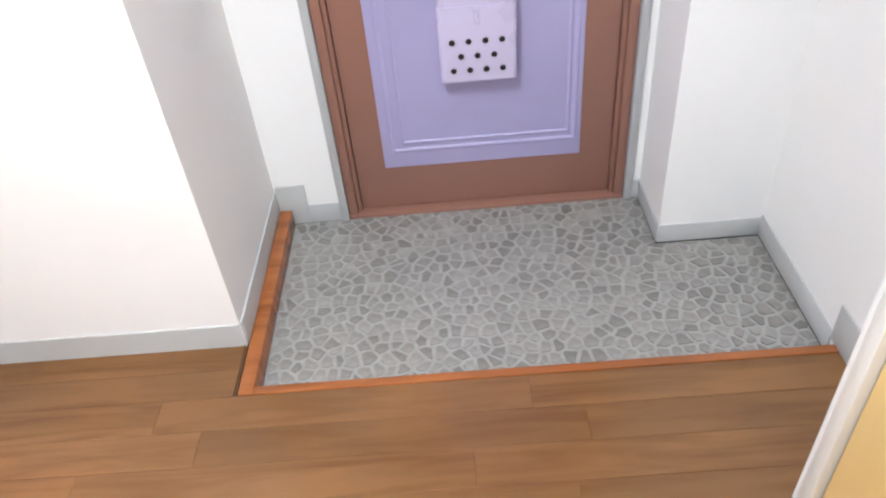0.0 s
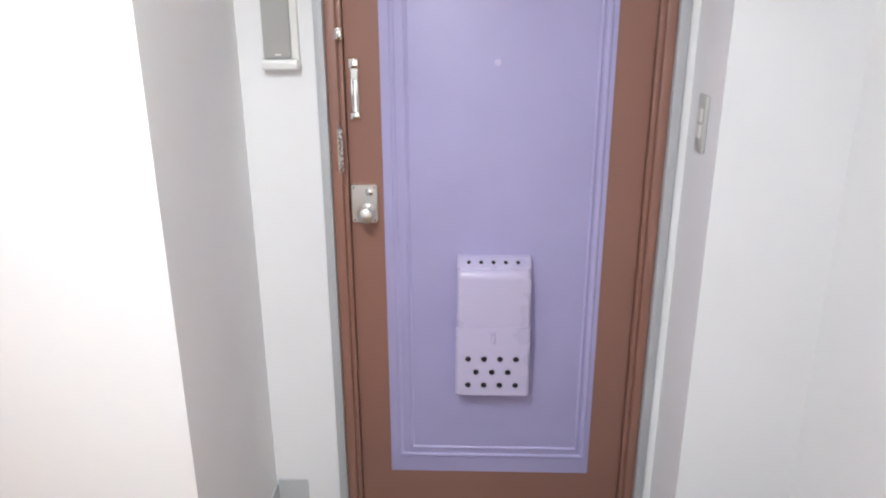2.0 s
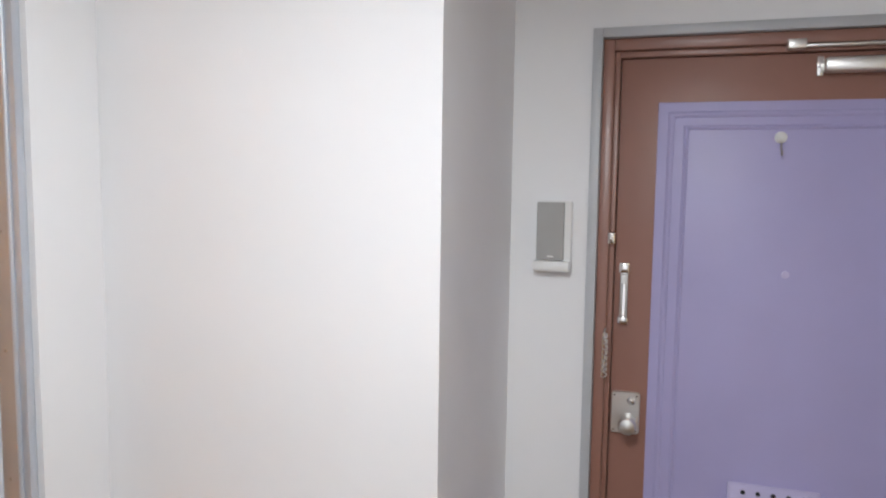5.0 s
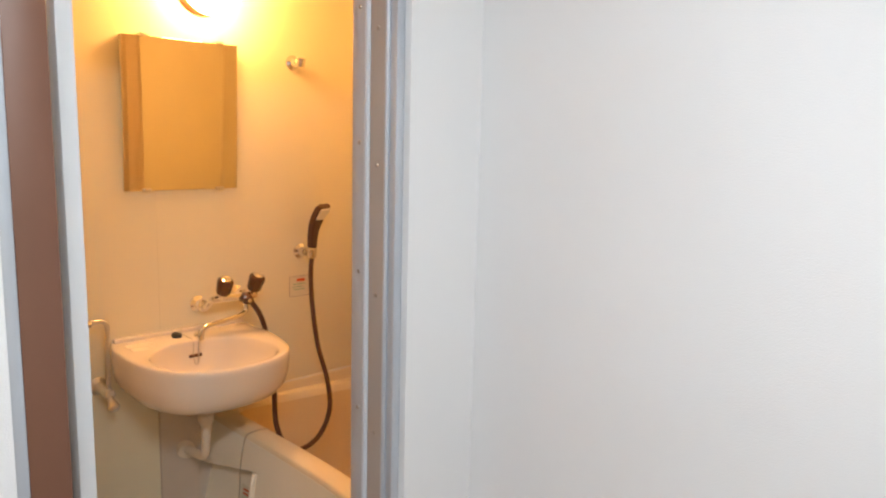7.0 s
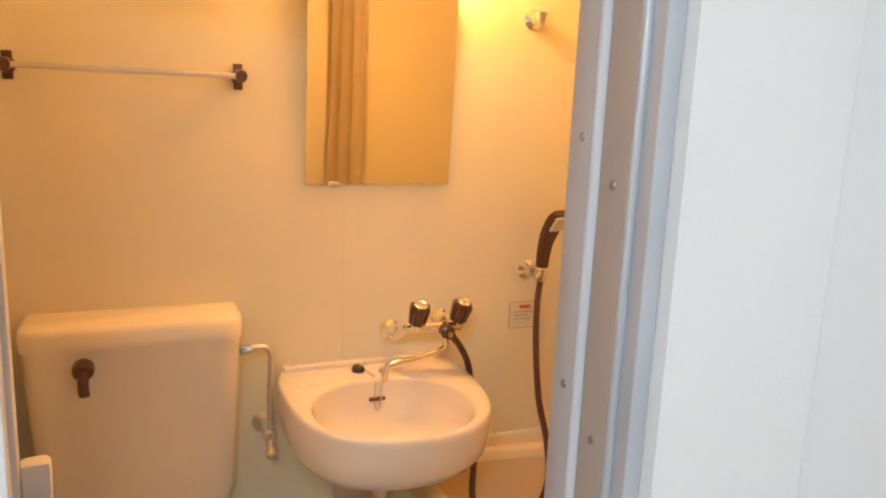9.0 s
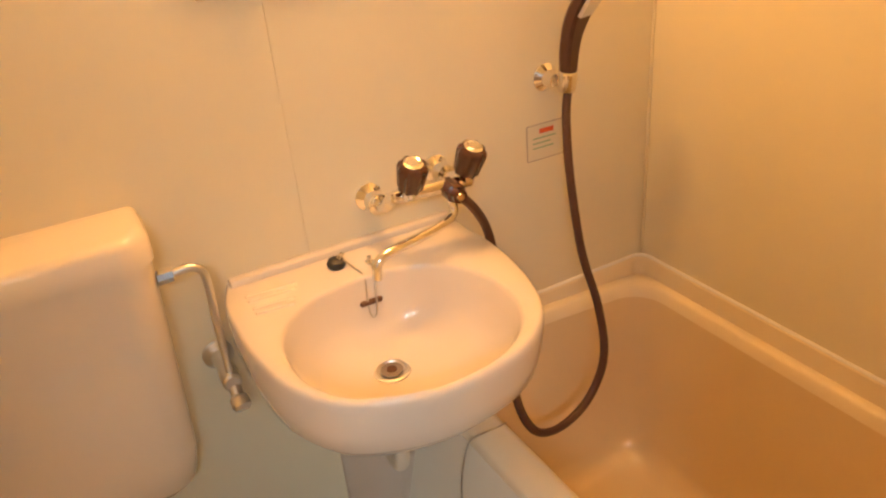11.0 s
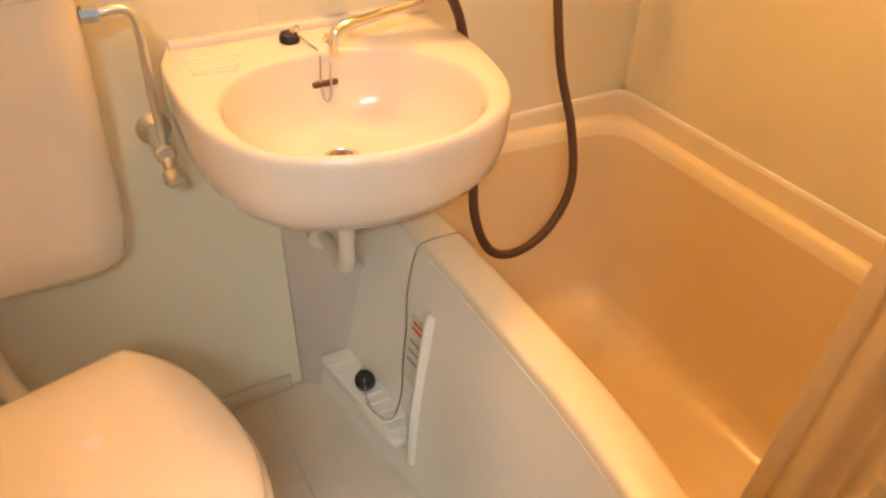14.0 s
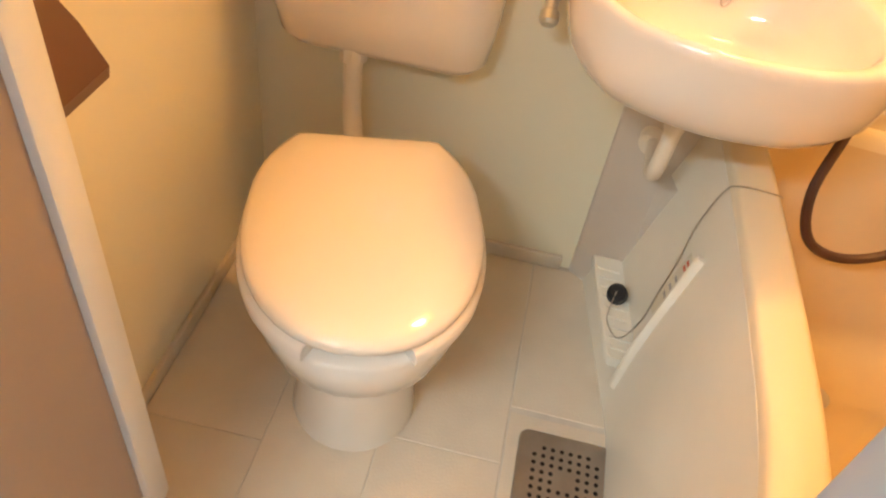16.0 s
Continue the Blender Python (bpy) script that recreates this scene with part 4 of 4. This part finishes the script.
# ---- bath tub ----
RZ = 0.612
rim_out = [(BX0, 1.272), (-1.05, 1.274), (-0.85, 1.277), (-0.65, 1.276), (-0.5, 1.27), (-0.38, 1.253), (-0.27, 1.226), (-0.17, 1.198), (BX1, 1.178)]
RO = [(p.x, p.y) for p in spline([(x, y, 0) for x, y in rim_out], 5)]


def rim_y(x):
    xs, ys = zip(*RO)
    return float(np.interp(x, xs, ys))


def base_y(x):
    return float(np.interp(x, [BX0, -0.8, -0.45, BX1], [1.15, 1.226, 1.222, 1.185]))


tub = thing("bathtub", (-0.65, 1.55, 0.0), "cream plastic bathtub with a pale apron", "bathtub")
NX = -0.868


def apron_y(x, z):
    k = float(np.interp(z, [BZ, BZ + 0.012, 0.3, 0.5, RZ - 0.02], [0.0, 0.02, 0.42, 0.80, 0.985]))
    dy = float(np.interp(z, [BZ, 0.3, 0.5, RZ - 0.02], [0.0, 0.012, 0.006, 0.0]))
    return base_y(x) * (1 - k) + rim_y(x) * k - dy


def niche_top(x):
    return 0.515 - 0.2 * max(0.0, NX - x)


# the apron is pressed in beside the duct, where the ledge stands
xs = sorted([x for x, _ in RO if abs(x - NX) > 0.02] + [NX - 0.004, NX])
rows = []
for base, top, deep in ((BZ - 0.002, 0, 0), (BZ + 0.012, 0, 0), (0.182, 0, 0), (0.188, 0, 1), (0.26, 0, 1), (0.34, 0, 1), (-0.008, 1, 1), (0.0, 1, 0), (0.545, 0, 0), (RZ - 0.02, 0, 0)):
    row = []
    for x in xs:
        z = base + (niche_top(x) if top else 0)
        sunk = 0.03 if deep and x < NX - 0.001 else 0.0
        row.append(Vector((x, apron_y(x, z) + sunk, z)))
    rows.append(row)
part("apron", loft(rows + [[Vector((x, rim_y(x) + 0.045, RZ - 0.02)) for x in xs], [Vector((x, rim_y(x) + 0.045, BZ)) for x in xs]], None, False, False), "apron", tub, "pale moulded apron", smooth=40)


def rim_z(y, z):
    """The rim lies a little lower along the walls than at the front."""
    k = min(1.0, max(0.0, (y - 1.40) / 0.16))
    return z - 0.026 * k * k * (3 - 2 * k) * min(1.0, max(0.0, (z - 0.3) / 0.25))


def basin_ring(inset, z, n=72):
    """Rounded basin outline that follows the bent front rim."""
    x0, x1, y1, r = BX0 + 0.030 + inset, -0.17 - inset, BY1 - 0.030 - inset, 0.075
    pts = []
    def corner(cx, cy, a0, rr, k=9):
        for i in range(k):
            a = radians(a0 + 90 * i / (k - 1))
            pts.append(Vector((cx + rr * math.cos(a), cy + rr * math.sin(a), z)))
    yl = lambda x: rim_y(x) + 0.07 + inset
    corner(x1 - r, y1 - r, 0, r)
    corner(x0 + r, y1 - r, 90, r)
    corner(x0 + r, yl(x0 + r) + r, 180, r)
    for i in range(1, 20):
        x = x0 + r + (x1 - x0 - 2 * r) * i / 20
        pts.append(Vector((x, yl(x), z)))
    corner(x1 - r, yl(x1 - r) + r, 270, r)
    return pts


inner0 = basin_ring(0, RZ)


def edge_ring(z, g):
    """The tub's outside, one point for each of the basin's."""
    out = []
    for p in inner0:
        x = min(max(BX0 + 0.002 + g, BX0 + (p.x - (BX0 + 0.030)) / (-0.17 - BX0 - 0.030) * (BX1 - BX0)), BX1 - 0.002 - g)
        if p.y > 1.815:
            y = BY1 - 0.003 - g
        elif p.y < rim_y(x) + 0.16:
            y = rim_y(x) + g
        else:
            y = p.y
        out.append(Vector((x, y, z)))
    return out


def rim_loft(rings, caps=False):
    return loft([[Vector((p.x, p.y, rim_z(p.y, p.z))) for p in one] for one in rings], None, caps)


part("rim", rim_loft([edge_ring(RZ - 0.022, 0.0), edge_ring(RZ - 0.006, 0.001), edge_ring(RZ, 0.007), basin_ring(-0.012, RZ), basin_ring(-0.005, RZ - 0.002), basin_ring(0.001, RZ - 0.008), basin_ring(0.006, RZ - 0.03)]), "tub", tub, "cream rim", smooth=70)
# the interior's deeper amber stands for shade, not for another plastic
part("basin", rim_loft([basin_ring(0.006, RZ - 0.03), basin_ring(0.03, 0.35), basin_ring(0.05, 0.19), basin_ring(0.068, 0.155), basin_ring(0.11, 0.142), basin_ring(0.16, 0.14)]), "basin", tub, "cream interior with its amber shade put into the colour", smooth=70)
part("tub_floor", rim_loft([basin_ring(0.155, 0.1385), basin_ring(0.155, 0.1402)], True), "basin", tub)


def wall_line(g, z, r=0.03):
    """Plan of the upstand along the two walls and the front wall, g off the walls."""
    pts = [(BX0 + g, 1.40)] + [(BX0 + g + r - r * math.cos(radians(a)), BY1 - g - r + r * math.sin(radians(a))) for a in range(0, 91, 15)]
    pts += [(BX1 - g - r + r * math.sin(radians(a)), BY1 - g - r + r * math.cos(radians(a))) for a in range(0, 91, 15)] + [(BX1 - g, 1.32)]
    return [Vector((x, y, z)) for x, y in pts]


part("wall_flange", loft([wall_line(0.012, RZ - 0.032), wall_line(0.008, RZ + 0.012), wall_line(0.0075, RZ + 0.016), wall_line(0.005, RZ + 0.0185), wall_line(0.0005, RZ + 0.0195)], None, False, False), "tub", tub, "upright flange against the walls", smooth=50)
part("wall_seal", loft([wall_line(0.0060, RZ + 0.0172), wall_line(0.0066, RZ + 0.0192), wall_line(0.0045, RZ + 0.0212), wall_line(0.0005, RZ + 0.0225)], None, False, False), "white", tub, "pale sealant bead", smooth=70)
part("tub_waste", turned((-0.98, 1.62, 0.139), (0, 0, 1), [(0, 0.03), (0.004, 0.03), (0.005, 0.022)], 20), "steel", tub)
# soap ledge on the apron
sl = thing("soap_ledge", (-1.04, 1.17, 0.19), "ivory ribbed ledge moulded on the tub apron", "ledge")
TRAY = [(-1.16, 1.152), (-1.098, 1.158), (-0.898, 1.191), (-0.890, 1.198), (-0.884, 1.252), (-1.16, 1.265)]


def tray_ring(z, g):
    mid = Vector((-1.03, 1.215, 0))
    return [Vector((mid.x + (x - mid.x) * (1 - g), mid.y + (y - mid.y) * (1 - 3 * g), z)) for x, y in TRAY]


part("tray", loft([tray_ring(0.192, 0.012), tray_ring(0.196, 0.0), tray_ring(0.212, 0.0), tray_ring(0.216, 0.012)]), "apron", sl)
for i in range(9):
    x = -1.125 + 0.026 * i
    y = 1.160 + 0.165 * (x + 1.098)
    part("rib", loft([[Vector((x - 0.005, y + 0.006, z)), Vector((x + 0.005, y + 0.008, z)), Vector((x + 0.009, y + 0.052, z)), Vector((x - 0.001, y + 0.052, z))] for z in (0.214, 0.2195)]), "apron", sl)
lip = []
for z in (0.165, 0.17, 0.30, 0.42, 0.505, 0.512):
    e = 0.004 if z in (0.165, 0.512) else 0.0
    y = apron_y(NX, z)
    lip.append([Vector((NX - 0.006, y + 0.012, z)), Vector((NX - 0.006, y - 0.011 + e, z)), Vector((NX + 0.002, y - 0.012 + e, z)), Vector((NX + 0.007, y - 0.006 + e, z)), Vector((NX + 0.009, y + 0.012, z))])
part("fin", loft(lip), "apron", sl, "raised upright lip", smooth=50)
part("tag", loft([[Vector((x, apron_y(x, z) + 0.0285 - d, z)) for x, z in ((-0.965, 0.30), (-0.905, 0.30), (-0.905, 0.44), (-0.965, 0.44))] for d in (0.0, 0.001)]), "label", sl, "small red-printed caution tag")
for k, (z, m) in enumerate(((0.425, "red"), (0.413, "red"), (0.385, "icom"), (0.365, "icom"), (0.345, "icom"))):
    part("tag_print", loft([[Vector((x, apron_y(x, q) + 0.0272 - d, q)) for x, q in ((-0.955, z), (-0.918, z), (-0.918, z + 0.006), (-0.955, z + 0.006))] for d in (0.0, 0.0006)]), m, sl)
bp = thing("tub_plug", (-1.04, 1.185, 0.2195), "black rubber tub plug on a ball chain", "plug")
part("plug", turned((-1.045, 1.205, 0.2195), (0.5, -0.3, 1), [(0, 0.016), (0.014, 0.021), (0.03, 0.019), (0.036, 0.012)], 18), "rubber", bp)
part("chain", tube([(-1.028, 1.195, 0.252), (-1.0, 1.188, 0.223), (-0.965, 1.188, 0.221), (-0.935, 1.21, 0.223), (-0.945, 1.236, 0.27), (-0.955, 1.246, 0.34), (-0.950, 1.252, 0.43), (-0.94, 1.251, 0.52), (-0.93, 1.262, 0.6), (-0.93, 1.28, 0.6155), (-0.93, 1.33, 0.615), (-0.94, 1.35, 0.605)], 0.0014, 6), "brass", bp, "ball chain")

# ---- shower curtain gathered by the doorway ----
cu = thing("shower_curtain", (-0.21, 1.41, 0.4), "cream vinyl shower curtain gathered in soft folds", "curtain")
rows = []
for i in range(26):
    s = i / 25
    z = 1.94 - 1.54 * s
    row = []
    for j in range(97):
        t = j / 96
        fold = math.sin(t * 2 * math.pi * 3.5 + 0.4 * math.sin(3 * s)) + 0.3 * math.sin(t * 2 * math.pi * 7.5 + 2 * s)
        row.append(Vector((-0.115 - (0.160 + 0.125 * s) * t - 0.004 * math.sin(4 * s + 7 * t), 1.352 + 0.10 * t + (0.011 + 0.006 * s) * fold + 0.005 * math.sin(5 * s), z)))
    rows.append(row)
bm = loft(rows, None, False, False)
bmesh.ops.solidify(bm, geom=bm.faces[:], thickness=0.002)
part("cloth", bm, "curtain", cu, smooth=80)
rl = thing("curtain_rail", (-0.23, 1.40, 1.95), "short metal curtain rail fixed to the wall", "curtain rail")
part("rail", rod((-0.31, 1.473, 1.955), (BX1, 1.350, 1.955), 0.009, 12, bev=0.003), "steel", rl)
for i in range(6):
    xr, yr = -0.122 - 0.028 * i, 1.356 + 0.0175 * i
    part("ring", tube([(xr, yr, 1.967), (xr + 0.008, yr + 0.013, 1.955), (xr, yr, 1.936), (xr - 0.008, yr - 0.013, 1.955), (xr, yr, 1.967)], 0.0018, 6, steps=4), "white", cu)

# ---- floor drain ----
fd = thing("floor_drain", (-0.69, 1.15, BZ), "square worn metal drain grate with small holes", "drain")
DX0, DX1, DY0, DY1 = -0.775, -0.594, 1.066, 1.242


def round_rect(x0, x1, y0, y1, r, z, k=6):
    pts = []
    for cx, cy, a0 in ((x1 - r, y1 - r, 0), (x0 + r, y1 - r, 90), (x0 + r, y0 + r, 180), (x1 - r, y0 + r, 270)):
        for i in range(k):
            a = radians(a0 + 90 * i / (k - 1))
            pts.append(Vector((cx + r * math.cos(a), cy + r * math.sin(a), z)))
    return pts


part("grate", loft([round_rect(DX0, DX1, DY0, DY1, 0.02, BZ - 0.004), round_rect(DX0, DX1, DY0, DY1, 0.02, BZ + 0.001), round_rect(DX0 + 0.002, DX1 - 0.002, DY0 + 0.002, DY1 - 0.002, 0.018, BZ + 0.0028)]), "drain", fd)
for i in range(8):
    for j in range(8):
        if (i in (0, 7) and j in (0, 7)) or (i in (3, 4) and j in (3, 4)):
            continue
        part("hole", turned((DX0 + 0.0338 + 0.0162 * i, DY0 + 0.0313 + 0.0162 * j, BZ + 0.0024), (0, 0, 1), [(0, 0.0043), (0.0008, 0.0042)], 10), "dark", fd)

# ---- floor pieces ----
def piece(name, parent, me, m):
    ob = new(name, me)
    ob.parent = parent
    ob.location = m
    return ob


def slab_mesh(name, lx, ly, h, material, bev):
    bm = box(0, lx, 0, ly, 0, h)
    top = [e for e in bm.edges if all(v.co.z > h * 0.5 for v in e.verts)]
    bmesh.ops.bevel(bm, geom=top, offset=bev, segments=1, affect="EDGES")
    me = bpy.data.meshes.new(name)
    bm.to_mesh(me)
    bm.free()
    me.materials.append(M[material])
    return me


# wood planks, long side across the hall
PWID, PLEN = 0.098, 0.90
rng = random.Random(4)
y, row = STEP - 0.0255 - PWID, 0
plank_cache = {}
while y > -2.5:
    x = -0.06 - rng.random() * PLEN
    while x < RW:
        a, b = max(x, -0.058), min(x + PLEN, RW)
        if b - a > 0.05:
            key = round(b - a, 3)
            if key not in plank_cache:
                plank_cache[key] = slab_mesh("plank", b - a - 0.0004, PWID - 0.0004, 0.007, "floor", 0.0005)
            piece("plank", floor_hall, plank_cache[key], (a, y, -0.0065))
        x += PLEN
    y -= PWID
    row += 1
for k in range(2):
    y0, y1 = STEP - 0.025 + 0.0885 * k, STEP - 0.025 + 0.0885 * (k + 1)
    piece("plank", floor_hall, slab_mesh("plank", 0.86, y1 - y0 - 0.0008, 0.007, "floor", 0.0005), (-0.058, y0, -0.0065))

# bathroom floor panels with grooves
cols = ((BY0 + 0.012, 0.627, (-0.62,)), (0.627, 0.822, (-0.86, -0.40)), (0.822, 1.042, (-0.69,)))
for a, b, cuts in cols:
    ends = [BX0 + 0.012, *cuts, -0.092]
    for u, v in zip(ends, ends[1:]):
        piece("floor_panel", floor_bath, slab_mesh("floor_panel", v - u - 0.0016, b - a - 0.0016, 0.005, "bfloor", 0.0012), (u, a, BZ - 0.005))
for u, v, h in ((BX0 + 0.012, -0.815, 0.0045), (-0.805, -0.59, 0.0035), (-0.58, -0.34, 0.005), (-0.335, -0.092, 0.005)):
    piece("floor_panel", floor_bath, slab_mesh("floor_panel", v - u - 0.0016, 0.26, h, "bfloor", 0.0012), (u, 1.0436, BZ - 0.005))

# crazy-paving stones of the entrance, cut as cells round jittered sites
rs = np.random.RandomState(7)
x0, x1, y0, y1, pitch = SIDE + 0.047, RW, STEP, DW + 0.02, 0.039
sites = []
for i in range(int((x1 - x0) / pitch) + 3):
    for j in range(int((y1 - y0) / pitch) + 3):
        sites.append((x0 + (i - 1 + (0.5 if j % 2 else 0)) * pitch + rs.uniform(-0.4, 0.4) * pitch, y0 + (j - 1) * pitch + rs.uniform(-0.4, 0.4) * pitch))
sites = np.array(sites)
single = 0
verts, faces = [], []
for i, s in enumerate(sites):
    if not (x0 < s[0] < x1 and y0 < s[1] < y1):
        continue
    d = ((sites - s) ** 2).sum(1)
    near = np.argsort(d)[1:16]
    poly = [s + np.array(q) for q in ((-0.06, -0.06), (0.06, -0.06), (0.06, 0.06), (-0.06, 0.06))]
    for k in near:
        n = sites[k] - s
        mid = s + n * 0.5 - n / np.linalg.norm(n) * (0.0012 + 0.0015 * ((i * 7 + k * 13) % 5))
        outp = []
        for a, b in zip(poly, poly[1:] + poly[:1]):
            da, db = (a - mid) @ n, (b - mid) @ n
            if da <= 0:
                outp.append(a)
            if da * db < 0:
                outp.append(a + (b - a) * da / (da - db))
        poly = outp
        if len(poly) < 3:
            break
    if len(poly) < 3:
        continue
    poly = [np.array((min(max(p[0], x0), x1), min(max(p[1], y0), y1))) for p in poly]
    c = sum(poly) / len(poly)
    if single < 300 and c[1] < STEP + 0.36:
        n = len(poly)
        lower = [(*(p - c), -0.003) for p in poly]
        upper = [(*((p - c) * 0.965), 0.0) for p in poly]
        sides = [(k, (k + 1) % n, n + (k + 1) % n, n + k) for k in range(n)]
        one = bpy.data.meshes.new("stone")
        one.from_pydata(lower + upper, [], sides + [tuple(range(n, 2 * n))])
        one.materials.append(M["stonepiece"])
        piece("stone", floor_entry, one, (c[0], c[1], GZ))
        single += 1
        continue
    base = len(verts)
    for p in poly:
        verts.append((p[0], p[1], GZ - 0.003))
    for p in poly:
        q = c + (p - c) * 0.965
        verts.append((q[0], q[1], GZ))
    n = len(poly)
    for k in range(n):
        faces.append((base + k, base + (k + 1) % n, base + n + (k + 1) % n, base + n + k))
    faces.append(tuple(base + n + k for k in range(n)))
me = bpy.data.meshes.new("paving_stones")
me.from_pydata(verts, [], faces)
me.materials.append(M["stone"])
stones = new("paving_stones", me)
stones.parent = floor_entry
tagged(stones, "small irregular grey stones", kind="stuff")
